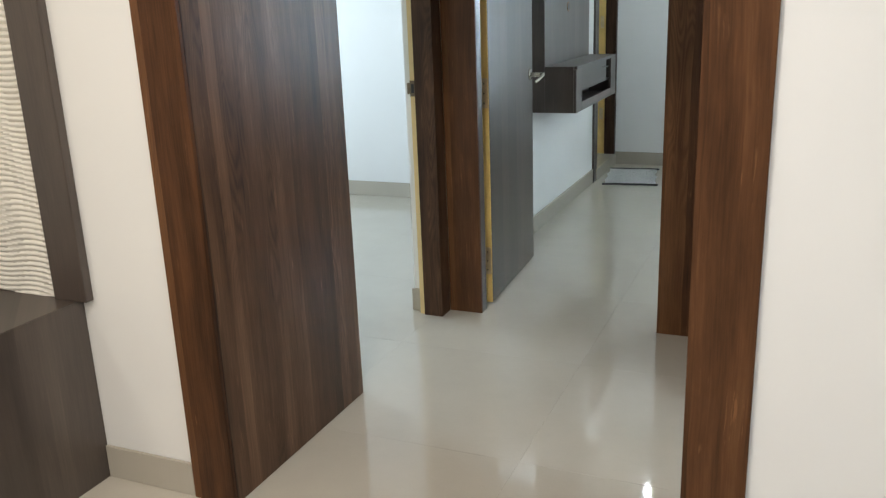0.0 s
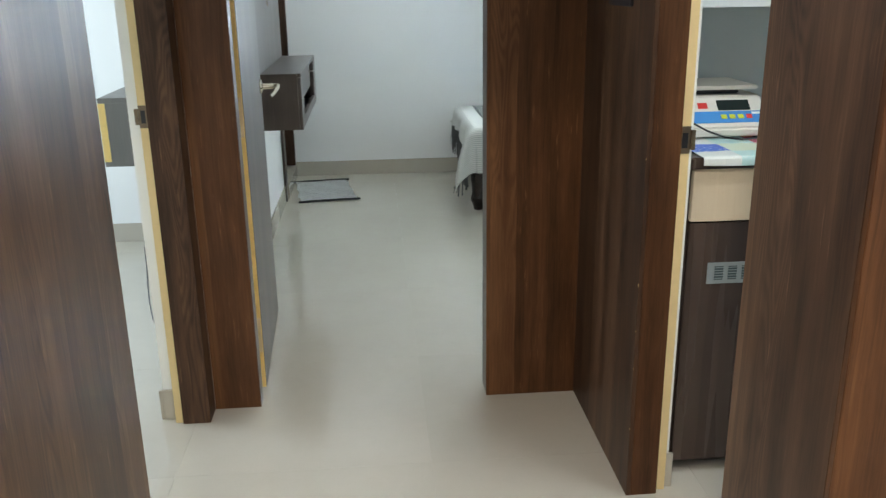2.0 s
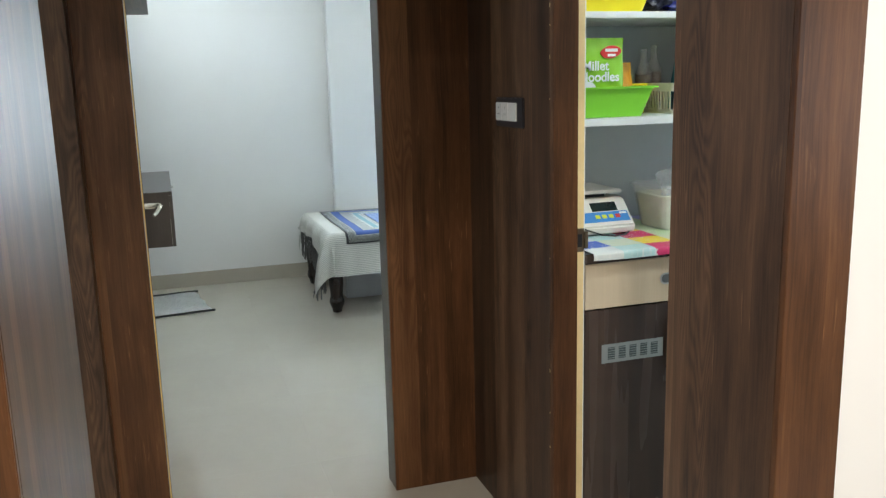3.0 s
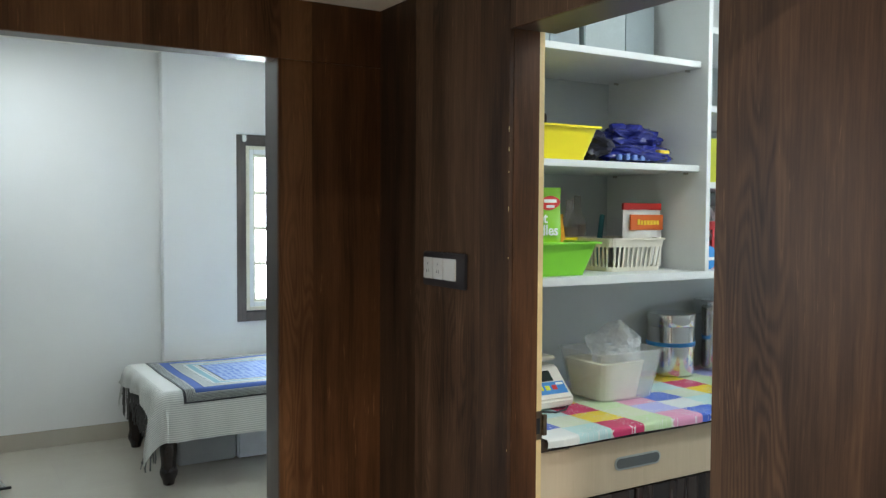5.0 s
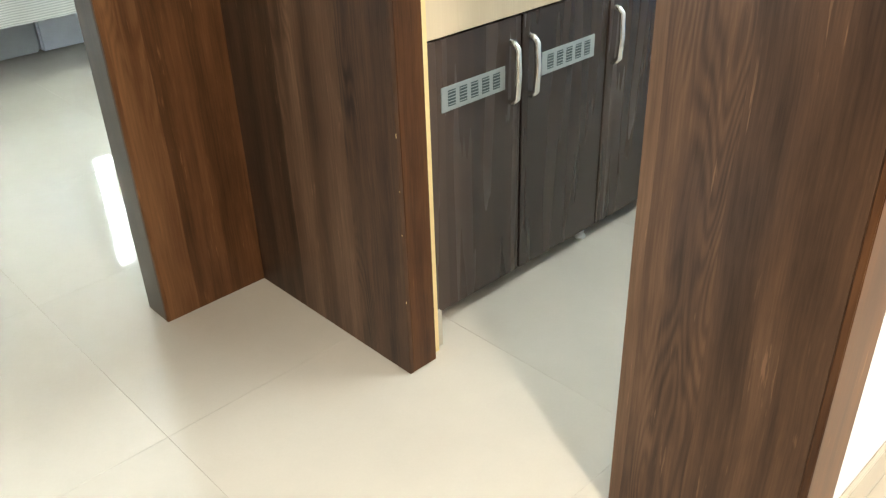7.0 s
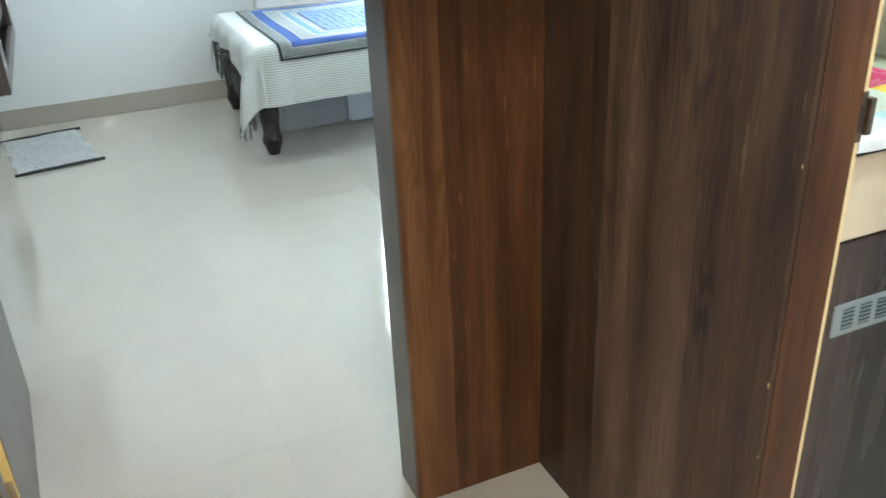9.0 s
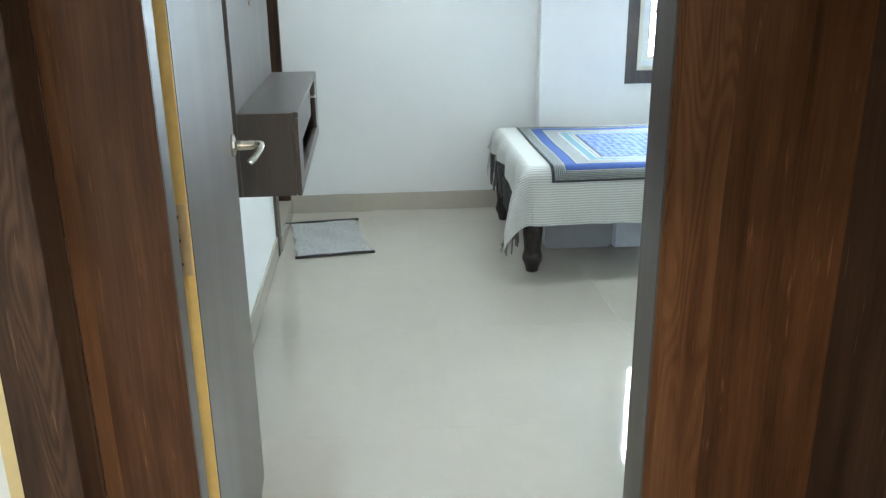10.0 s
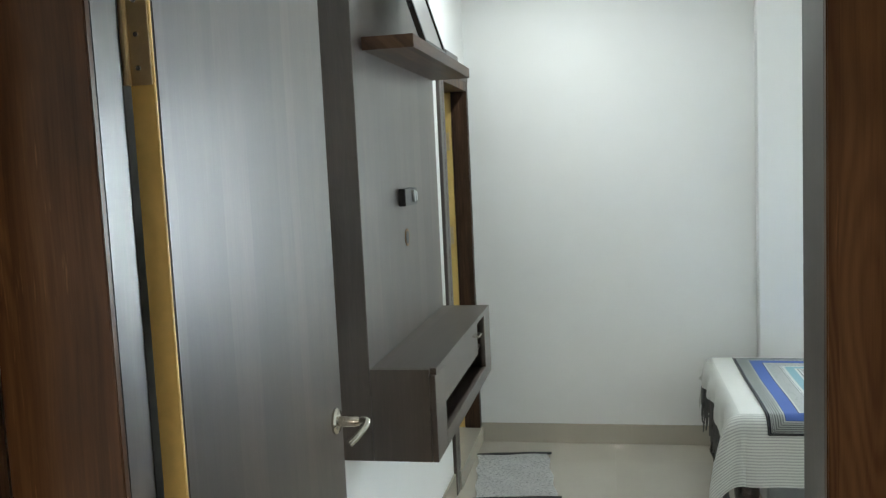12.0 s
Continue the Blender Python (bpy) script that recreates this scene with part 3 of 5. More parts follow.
for _ in range(10):
    cz, ch = rng.uniform(0.1, 1.9), rng.uniform(0.003, 0.014)
    box(XR - 0.0006, XR + rng.uniform(0.0002, 0.0006), 2.9664, 2.9664 + rng.uniform(0.0004, 0.0012), cz, cz + ch, bm=chips)
setting("trim_chipped_edge", chips, BEADING_PALE, "bare chipped spots on the laminate edge", "door jamb")

# skirting tiles
SK = 0.112
for n, (name, r) in enumerate([("baseboard_living", (-1.945, -1.601, 1.888, 1.8995)), ("baseboard_bedroom_back", (-1.505, 0.0445, 7.478, 7.4895)), ("baseboard_bedroom_left", (-1.5045, -1.493, 3.80, 6.66)),
                              ("baseboard_left_room", (-4.29, -1.652, 5.818, 5.8295)), ("baseboard_left_wall_end", (-1.652, -1.6405, 3.586, 5.817)), ("baseboard_left_return", (-1.6400, -1.600, 3.586, 3.5975)),
                              ("baseboard_kitchen_jamb", (-0.0445, -0.019, 3.000, 3.0115)), ("baseboard_column", (0.0455, 0.570, 7.380, 7.3915)), ("baseboard_bedroom_window", (0.571, 1.945, 7.478, 7.4895)),
                              ("baseboard_living_right", (-0.0205, 2.59, 1.968, 1.9795))]):
    setting(name, box(*r, 0.0005, SK, 0.002), SKIRT, "glossy beige tile skirting along the wall foot", "baseboard")

# ---- bedroom door ----
door = thing("door_1", (-1.33, 3.79, 0.006), "wood laminate door, greyed for sheen, standing open into the bedroom", "door", kind="structure")
HX, HY, LX, LY = -1.3095, 3.787, -1.345, 4.577
swing = Matrix.Translation((HX, HY, 0)) @ Matrix.Rotation(math.atan2(LX - HX - 0.001, LY - HY) * -1, 4, "Z")


def leafed(bm):
    bmesh.ops.transform(bm, matrix=swing, verts=bm.verts)
    return bm


leaf = part("leaf", leafed(box(-0.038, 0, 0.006, 0.796, 0.008, 2.015, 0.0015)), WOOD_SHEEN_GREY, door)
part("lipping", leafed(box(-0.0365, -0.0015, 0.000, 0.0058, 0.008, 2.015, 0.001)), BEADING, door, "yellow hardwood edge of the door")
for hz in (0.22, 1.025, 1.81):
    h = leafed(box(-0.034, -0.003, -0.0028, -0.0004, hz - 0.068, hz + 0.068, 0.0008))
    hinge = part("hinge", h, BRASS, door, "brass butt hinge")
    for sz in (-0.045, 0.0, 0.045):
        part("screw", leafed(lathe([(0.0042, 0), (0.0034, -0.0012)], (-0.022, -0.0028, hz + sz), 10, "y")), NICKEL, hinge)
    part("knuckle", leafed(lathe([(0.0055, hz - 0.068), (0.0055, hz + 0.068)], (-0.0375, -0.006, 0), 12)), BRASS, hinge)
lever = part("handle", leafed(lathe([(0.030, 0.0002), (0.030, 0.005), (0.026, 0.010), (0.013, 0.013), (0.0125, 0.050), (0.010, 0.058)], (0, 0.735, 1.045), 24, "x")), NICKEL, door, "satin nickel lever handle with a round rose", True)
part("lever", leafed(tube([(0.045, 0.737, 1.047), (0.068, 0.737, 1.048), (0.076, 0.732, 1.046), (0.076, 0.720, 1.040), (0.069, 0.705, 1.031), (0.058, 0.690, 1.019), (0.046, 0.680, 1.010)], 0.0088, 12)), NICKEL, lever, "", True)
part("lock_plate", leafed(box(-0.029, -0.007, 0.7955, 0.7975, 0.97, 1.12, 0.0005)), NICKEL, door)


def strike(base, label, rows):
    s = thing("strike_plate", base, label, "door hardware")
    part("plate", boxes(rows[:1], 0.0006), RUSTY, s)
    part("lip", boxes(rows[1:2], 0.001), RUSTY, s)
    # No real hollow: a black box paints the hole's dark inside.
    part("bolt_hole", boxes(rows[2:], 0.0003), BLACK, s)


strike((-1.584, 3.556, 1.06), "tarnished metal strike plate on a yellow door frame", [(-1.5965, -1.566, 3.5525, 3.5558, 1.035, 1.105), (-1.609, -1.5968, 3.5505, 3.562, 1.045, 1.095), (-1.590, -1.576, 3.5518, 3.5523, 1.05, 1.09)])
strike((-0.062, 2.9715, 1.06), "tarnished metal strike plate on the kitchen door frame", [(-0.0745, -0.046, 2.985, 2.9878, 1.020, 1.092), (-0.0455, -0.034, 2.980, 2.992, 1.03, 1.082), (-0.068, -0.053, 2.9844, 2.9848, 1.035, 1.075)])

# ---- bathroom door in the bedroom's left wall ----
bath = thing("door_2", (-1.57, 7.1, 0), "brown wood bathroom door frame with yellow rebate and hinges", "door", kind="structure")
part("frame_near", box(-1.640, -1.488, 6.7305, 6.775, 0.10, 2.0695, 0.002), WOOD_SHEEN_GREY, bath)
part("frame_far", box(-1.578, -1.488, 7.420, 7.4695, 0.10, 2.0695, 0.002), WOOD, bath)
part("frame_rebate", box(-1.640, -1.5785, 7.428, 7.4695, 0.10, 2.0695, 0.002), BEADING, bath, "bare yellow hardwood rebate")
part("frame_head", box(-1.640, -1.488, 6.7755, 7.4195, 2.02, 2.0695, 0.002), WOOD, bath)
part("casing_near", box(-1.5045, -1.488, 6.662, 6.730, 0.0, 2.10, 0.002), WOOD_SHEEN_GREY, bath)
part("casing_head", box(-1.5045, -1.488, 6.7305, 7.4895, 2.0705, 2.14, 0.002), WOOD_SHEEN_GREY, bath)
for hz in (0.45, 1.22, 1.75):
    part("hinge", box(-1.625, -1.595, 7.4255, 7.4278, hz - 0.05, hz + 0.05, 0.0006), BRASS, bath, "brass butt hinge")
part("threshold", box(-1.700, -1.480, 6.7305, 7.4695, 0.0005, 0.099, 0.004), SKIRT, bath, "raised pale stone sill")

# ---- window ----
win = thing("window_1", (1.18, 7.48, WZ0), "bedroom window with dark wood casing, cream frame and painted iron grille", "window", kind="structure")
CX0, CX1, CZ0, CZ1 = 0.573, 1.783, 0.765, 2.155
for nm, r in (("casing_left", (CX0, WX0 - 0.002, CZ0, CZ1)), ("casing_right", (WX1 + 0.002, CX1, CZ0, CZ1)), ("casing_sill", (WX0 - 0.0015, WX1 + 0.0015, CZ0, WZ0 - 0.002)), ("casing_head", (WX0 - 0.0015, WX1 + 0.0015, WZ1 + 0.002, CZ1))):
    part(nm, box(r[0], r[1], 7.462, 7.4895, r[2], r[3], 0.002), WOOD_SHEEN_GREY, win, "dark brown wood casing")
for d, w, yy, m in ((0.0, 0.026, (7.468, 7.50), FRAME_CREAM), (0.026, 0.034, (7.476, 7.545), FRAME_WHITE), (0.060, 0.022, (7.50, 7.56), FRAME_CREAM)):
    x0, x1, z0, z1 = WX0 + d, WX1 - d, WZ0 + d, WZ1 - d
    for nm, r in (("frame_stile", (x0, x0 + w, z0, z1)), ("frame_stile", (x1 - w, x1, z0, z1)), ("frame_rail", (x0 + w + 0.0005, x1 - w - 0.0005, z0, z0 + w)), ("frame_rail", (x0 + w + 0.0005, x1 - w - 0.0005, z1 - w, z1))):
        part(nm, box(r[0], r[1], yy[0], yy[1], r[2], r[3], 0.003), m, win)
gx0, gx1, gz0, gz1 = WX0 + 0.082, WX1 - 0.082, WZ0 + 0.082, WZ1 - 0.082
cols, rows_n = 6, 4
for i in range(1, cols):
    gx = gx0 + (gx1 - gx0) * i / cols
    part("mullion", box(gx - 0.014, gx + 0.014, 7.535, 7.555, gz0, gz1, 0.004), FRAME_CREAM, win)
for i in range(1, rows_n):
    gz = gz0 + (gz1 - gz0) * i / rows_n
    part("glazing_bar", box(gx0, gx1, 7.533, 7.557, gz - 0.015, gz + 0.015, 0.004), FRAME_CREAM, win)
for i in range(cols):
    gx = gx0 + (gx1 - gx0) * (i + 0.45) / cols
    part("grille_rod", tube([(gx, 7.585, gz0 - 0.02), (gx, 7.585, gz1 + 0.02)], 0.006, 6), GRILLE, win)
for i in range(rows_n * 3):
    gz = gz0 + (gz1 - gz0) * (i + 0.5) / (rows_n * 3)
    part("grille_wire", tube([(gx0 - 0.02, 7.592, gz), (gx1 + 0.02, 7.592, gz)], 0.0032, 5), GRILLE, win)
pane = part("pane", box(gx0, gx1, 7.5435, 7.5465, gz0, gz1), GLASS, win, "clear window glass")
pane.visible_shadow = False
setting("backdrop", box(-0.8, 3.2, 8.6, 8.62, -0.6, 3.6), SKY_CARD, "hazy white sky outside the window", "sky")

track = thing("curtain_track", (1.18, 7.45, CZ1), "thin pale curtain track with brackets along the window head", "curtain track")
part("rail", box(CX0 - 0.022, CX1 + 0.022, 7.440, 7.4895, CZ1 + 0.001, CZ1 + 0.015, 0.003), FRAME_WHITE, track)
for bx in (CX0 + 0.075, (CX0 + CX1) / 2, CX1 - 0.075):
    part("bracket", box(bx - 0.016, bx + 0.016, 7.446, 7.4615, CZ1 - 0.052, CZ1 + 0.0005, 0.004), FRAME_WHITE, track)

# ---- lamps ----


def downlight(x, y, glow_mat, label, group=""):
    d = thing("ceiling_light", (x, y, 2.70), label, "ceiling light", group)
    part("rim", lathe([(0.052, 2.6995), (0.070, 2.6995), (0.070, 2.692), (0.064, 2.686), (0.050, 2.688)], (x, y, 0), 32), BOARD_WHITE, d, "", True)
    part("diffuser", lathe([(0.049, 2.6975), (0.049, 2.690)], (x, y, 0), 32), glow_mat, d, "lit round diffuser")


downlight(*BEDROOM_LAMP, LAMP_COOL, "round white ceiling light, switched on, in the bedroom")
# Fixtures for all these lamps, the four added ones too.
for lamp_x, lamp_y in LIVING_LAMPS:
    downlight(lamp_x, lamp_y, LAMP_WARM, "unseen round warm ceiling downlight, switched on", "living room downlights")
# Made-up batten to carry the kitchen's added lamp, out of view.
batten = thing("tube_light", (0.9, 2.27, 2.70), "unseen white batten tube light added on the kitchen ceiling", "ceiling light")
part("housing", box(0.30, 1.50, 2.24, 2.30, 2.675, 2.6995, 0.004), BOARD_WHITE, batten)
part("tube", box(0.33, 1.47, 2.257, 2.283, 2.660, 2.6745, 0.006), LAMP_COOL, batten, "lit tube")

# ---- living room wall unit ----
unit = thing("wall_unit", (-2.5, 1.74, 0), "dark wood wall unit with a white wave-relief panel", "wall unit")
part("base_box", box(-3.3, -1.945, 1.50, 1.8990, 0.0, 0.608, 0.002), WOOD_SHEEN_GREY, unit)
part("stile", box(-2.030, -1.902, 1.868, 1.8990, 0.6085, 2.45, 0.002), WOOD_SHEEN_GREY, unit)
part("stile", box(-3.3, -3.16, 1.868, 1.8990, 0.6085, 2.45, 0.002), WOOD_SHEEN_GREY, unit)
part("head", box(-3.1595, -2.0305, 1.868, 1.8990, 2.31, 2.45, 0.002), WOOD_SHEEN_GREY, unit)
bm = bmesh.new()
nx, nz = 44, 900
grid = []
for j in range(nz + 1):
    z = 0.609 + (2.309 - 0.609) * j / nz
    row = []
    for i in range(nx + 1):
        x = -3.159 + (3.159 - 2.031) * i / nx
        ph = z / 0.0085 + 1.15 * math.sin(x * 21 + math.sin(z * 6.5) * 1.4) + 0.7 * math.sin(z * 11 + x * 9)
        row.append(bm.verts.new((x, 1.886 - 0.0075 * abs(math.sin(math.pi * ph / 2)) ** 0.8, z)))
    grid.append(row)
for j in range(nz):
    for i in range(nx):
        bm.faces.new((grid[j][i], grid[j][i + 1], grid[j + 1][i + 1], grid[j + 1][i]))
part("relief_panel", bm, PANEL_WHITE, unit, "white panel of wavy ridges", True)

# ---- switch board ----
sw = thing("switch_board", (-0.168, 3.25, 1.43), "dark plate with three white switch modules on the wood panel", "switch")
part("plate", box(-0.1765, -0.1683, 3.143, 3.362, 1.388, 1.482, 0.003), PLATE, sw)
for y0, y1 in ((3.302, 3.351), (3.249, 3.299), (3.186, 3.246)):
    m = part("rocker", box(-0.1815, -0.1766, y0, y1, 1.408, 1.466, 0.002), SWITCH, sw, "white rocker")
    if y0 > 3.24:
        part("marking", boxes([(-0.18185, -0.18152, (y0 + y1) / 2 - 0.001, (y0 + y1) / 2 + 0.001, 1.446, 1.452), (-0.18185, -0.18152, (y0 + y1) / 2 - 0.006, (y0 + y1) / 2 - 0.004, 1.425, 1.433), (-0.18185, -0.18152, (y0 + y1) / 2 + 0.004, (y0 + y1) / 2 + 0.006, 1.425, 1.433)]), WIRE, m)

# ---- wall consoles ----


def console(name, label, m):
    """A wall-hung console: back panel apart; front on +x. Built at x 0 (wall side) to 0.19, y 0 to 1.082, z 0 to 0.269."""
    c = thing(name, (0, 0, 0), label, "console")
    D, L, H, t = 0.190, 1.082, 0.269, 0.018
    f = 0.016
    part("top", box(0, D, t + 0.0003, L, H - t, H, 0.001), m[1], c)
    part("bottom", box(0, D - f - 0.0005, t + 0.0003, L - t - 0.0003, 0, t, 0.001), m[1], c)
    part("end_panel", box(0, D - f - 0.0015, 0, t, 0, H, 0.001), WOOD_SHEEN_GREY, c)
    part("end_panel", box(0, D - f - 0.0005, L - t, L, 0, H - t - 0.0003, 0.001), m[0], c)
    part("back", box(0, 0.008, t + 0.0005, L - t - 0.0005, t + 0.0005, H - t - 0.0005), m[0], c)
    part("shelf", box(0.009, D - 0.04, t + 0.0005, L - t - 0.0005, 0.100, 0.112, 0.001), m[1], c)
    part("front_stile", box(D - f, D, 0, 0.140, 0, H - t - 0.0004, 0.001), WOOD_SHEEN_GREY, c)
    part("front_stile", box(D - f, D, 0.935, L, 0, H - t - 0.0004, 0.001), m[0], c)
    part("front_rail", box(D - f, D, 0.1403, 0.9347, 0, 0.050, 0.001), m[1], c)
    d = part("drawer_front", box(D - 0.034, D - 0.016, 0.1420, 0.860, 0.116, H - t - 0.003, 0.001), m[1], c)
    part("pull", box(D - 0.016, D + 0.012, 0.735, 0.800, 0.205, 0.213, 0.002), CHROME, d, "small chrome pull")
    return c


tv = console("wall_console", "dark wood wall-hung console with an open niche and drawer", (WOOD_SHEEN_GREY, WOOD_SHEEN_GREY_Y))
tv.matrix_basis = pose(-1.400, 5.002, 0.776)
side = copy_thing(tv, pose(-1.741, 5.322, 0.776, 0, 0, 180))
tagged(side, "grey wood wall-hung console with a bare yellow front edge")
edge = part("edge_strip", boxes([(0.1638, 0.1903, -0.0022, -0.0003, 0.02, 0.249)]), BEADING, tv)
edge.parent = side
for child in side.children:
    child.data = child.data.copy()
    child.data.materials[0] = GREY_BOARD if child != edge else BEADING
ORIGIN[edge] = Vector((0, 0, 0))
edge.location = (0, 1.0845, 0)
filler = part("back_body", box(-0.1003, -0.0003, 0, 1.082, 0, 0.269, 0.001), WOOD_SHEEN_GREY, tv)
filler.parent = side

panel = thing("tv_panel", (-1.45, 5.54, 0.776), "wood television panel, greyed for sheen, fixed to the bedroom wall", "wall panel")
part("board", box(-1.5045, -1.4005, 5.001, 6.088, 0.776, 2.42, 0.0015), WOOD_SHEEN_GREY, panel)
part("cable_hole", lathe([(0.030, -0.0004), (0.030, 0.0022), (0.022, 0.0022)], (-1.4004, 5.53, 1.377), 20, "x"), plain("hole_rim", (0.24, 0.13, 0.05), 0.5), panel, "round cable hole")
# Black disc on the board, the hole's shade given as colour.
part("hole", lathe([(0.0225, 0.0023), (0.0225, 0.0028)], (-1.4004, 5.53, 1.377), 20, "x"), BLACK, panel)
sock = thing("socket_box", (-1.40, 5.56, 1.51), "small black socket box on the television panel", "socket")
part("back_box", box(-1.4003, -1.377, 5.44, 5.61, 1.487, 1.545, 0.002), BLACK, sock)
part("terminal", boxes([(-1.3768, -1.370, 5.545, 5.562, 1.497, 1.537), (-1.3768, -1.370, 5.572, 5.59, 1.50, 1.532)], 0.001), ALU, sock)
shelf = thing("wall_shelf", (-1.32, 5.58, 1.954), "dark wood floating shelf on the television panel", "shelf")
part("board", box(-1.4002, -1.247, 5.10, 6.07, 1.954, 1.992, 0.0015), WOOD_Y, shelf)
pf = thing("picture_frame", (-1.30, 5.45, 1.992), "dark picture frame leaning back on the shelf", "picture frame")
lean = Matrix.Translation((-1.262, 5.36, 1.993)) @ Matrix.Rotation(radians(-17), 4, "Y")
for nm, b, m in (("frame_rail", box(-0.018, 0, 0, 0.34, 0, 0.022, 0.001), LEG), ("frame_rail", box(-0.018, 0, 0, 0.34, 0.30, 0.322, 0.001), LEG), ("frame_stile", box(-0.018, 0, 0, 0.022, 0.0223, 0.2997, 0.001), LEG),
                 ("frame_stile", box(-0.018, 0, 0.318, 0.34, 0.0223, 0.2997, 0.001), LEG), ("picture", box(-0.012, -0.006, 0.0225, 0.3175, 0.0225, 0.2995), PHOTO)):
    bmesh.ops.transform(b, matrix=lean, verts=b.verts)
    part(nm, b, m, pf)
fb = thing("flat_box", (-1.33, 5.85, 1.992), "flat brown box lying on the floating shelf", "box")
part("box", box(-1.395, -1.275, 5.74, 5.98, 1.9925, 2.03, 0.003), WOOD_SHEEN_GREY, fb)

# cables in the side room
for nm, pts in (("hanging_cable", [(-1.642, 3.64, 0.71), (-1.652, 3.638, 0.62), (-1.650, 3.625, 0.55), (-1.656, 3.632, 0.48), (-1.660, 3.643, 0.42), (-1.657, 3.645, 0.36), (-1.644, 3.635, 0.335)]), ("wall_cable", [(-1.664, 4.40, 1.75), (-1.667, 4.38, 1.55), (-1.676, 4.33, 1.3), (-1.668, 4.30, 1.06)])):
    tagged(link(nm, tube(pts, 0.0022, 6), WIRE, True), "thin grey cable hanging loose on a white wall", "cable")

# ---- bed ----
BX0, BX1, BY0, BY1, BZ = -0.210, 1.80, 6.262, 7.245, 0.548
bed = thing("bed", ((BX0 + BX1) / 2, (BY0 + BY1) / 2, 0), "low dark wood cot on turned legs by the window", "bed")
part("frame", box(BX0 + 0.01, BX1, BY0 + 0.01, BY1 - 0.01, 0.30, 0.40, 0.006), BED_WOOD, bed)
part("mattress", box(BX0 + 0.012, BX1 - 0.01, BY0 + 0.012, BY1 - 0.012, 0.4005, BZ - 0.012, 0.055, seg=5), MATTRESS, bed, "thin mattress under the sheet")
leg_profile = [(0.024, 0.0), (0.031, 0.004), (0.033, 0.014), (0.036, 0.03), (0.050, 0.062), (0.052, 0.078), (0.047, 0.096), (0.042, 0.12), (0.045, 0.16), (0.050, 0.20), (0.050, 0.25), (0.044, 0.2995)]
for lx in (-0.192, BX1 - 0.06):
    for ly in (6.285, 7.195):
        part("leg", lathe(leg_profile, (lx, ly, 0), 14), LEG, bed, "dark polished turned leg", True)


def drape(a, b, lift=0.0):
    """Where a point of cloth lies that is a from the foot edge and b from the near edge, on top or hanging."""
    R = 0.055 + lift

    def over(d):
        if d >= 0:
            return 0.0, 0.0
        q = min(-d, R * math.pi / 2)
        return R * math.sin(q / R), R * (1 - math.cos(q / R)) + max(0.0, -d - R * math.pi / 2)
    far = (BY1 - BY0) - b
    z = BZ + lift
    if a < 0 and b < 0:
        r, ph = math.hypot(a, b), math.atan2(-b, -a)
        ho, ve = over(-r)
        crease = 0.055 * math.sin(2 * ph) * min(1, r / 0.22) + 0.016 * math.sin(ph * 9) * min(1, r / 0.2)
        ho += crease
        return (BX0 - ho * math.cos(ph) - 0.16 * min(r, 0.35) * math.sin(2 * ph), BY0 - ho * math.sin(ph), z - ve * 0.97)
    hx, vx = over(a)
    hy, vy = over(b)
    hf, vf = over(far)
    wave_y = 0.014 * math.sin(b * 23 + 0.7 * math.sin(b * 9)) * min(1, vx / 0.1) + 0.004 * math.sin(b * 61) * min(1, vx / 0.1)
    wave_x = 0.007 * math.sin(a * 14 + 1.0) * min(1, vy / 0.15) + 0.003 * math.sin(a * 37) * min(1, vy / 0.15)
    sag = 0.003 * math.sin(a * 8) * math.sin(b * 9)
    return (BX0 + max(a, 0) - hx - wave_y, BY0 + min(max(b, 0), BY1 - BY0) - hy + hf - wave_x, z - vx - vy - vf + sag)


def cloth_mesh(name, a_rows, b_rows, parent, material, lift=0.0, label="", hem=None):
    bm = bmesh.new()
    uv = bm.loops.layers.uv.new("uv")
    vs, at = [], {}
    for a in a_rows:
        row = []
        for b in b_rows:
            aa = a if (hem is None or a >= 0) else a * hem(b)
            v = bm.verts.new(drape(aa, b, lift))
            at[v] = (aa, b)
            row.append(v)
        vs.append(row)
    for i in range(len(a_rows) - 1):
        for j in range(len(b_rows) - 1):
            f = bm.faces.new((vs[i][j], vs[i + 1][j], vs[i + 1][j + 1], vs[i][j + 1]))
            for l in f.loops:
                l[uv].uv = at[l.vert]
    bmesh.ops.recalc_face_normals(bm, faces=bm.faces)
    bmesh.ops.solidify(bm, geom=bm.faces[:], thickness=-0.0016)
    return part(name, bm, material, parent, label, True)


def steps(lo, hi, d):
    n = max(1, round((hi - lo) / d))
    return [lo + (hi - lo) * i / n for i in range(n + 1)]


def hem(b):
    """How far the sheet hangs over the foot, longest at the near corner."""
    k = min(1.0, max(0.0, 1 - b / 0.42))
    return 0.15 + 0.15 * k * k * (3 - 2 * k)


sheet = thing("bed_sheet", (BX0, BY0, 0.25), "off-white cotton sheet with thin grey stripes hanging over the cot", "bed sheet")
a_line = [-1.0 + 0.0625 * i for i in range(16)] + steps(0.0, 0.16, 0.012) + steps(0.20, BX1 - BX0, 0.05)
b_line = steps(-0.318, 0.10, 0.009) + steps(0.12, 0.9, 0.025) + steps(0.91, BY1 - BY0 + 0.22, 0.02)
cloth_mesh("cloth", a_line, b_line, sheet, SHEET, 0.002, hem=hem)
rng = random.Random(9)
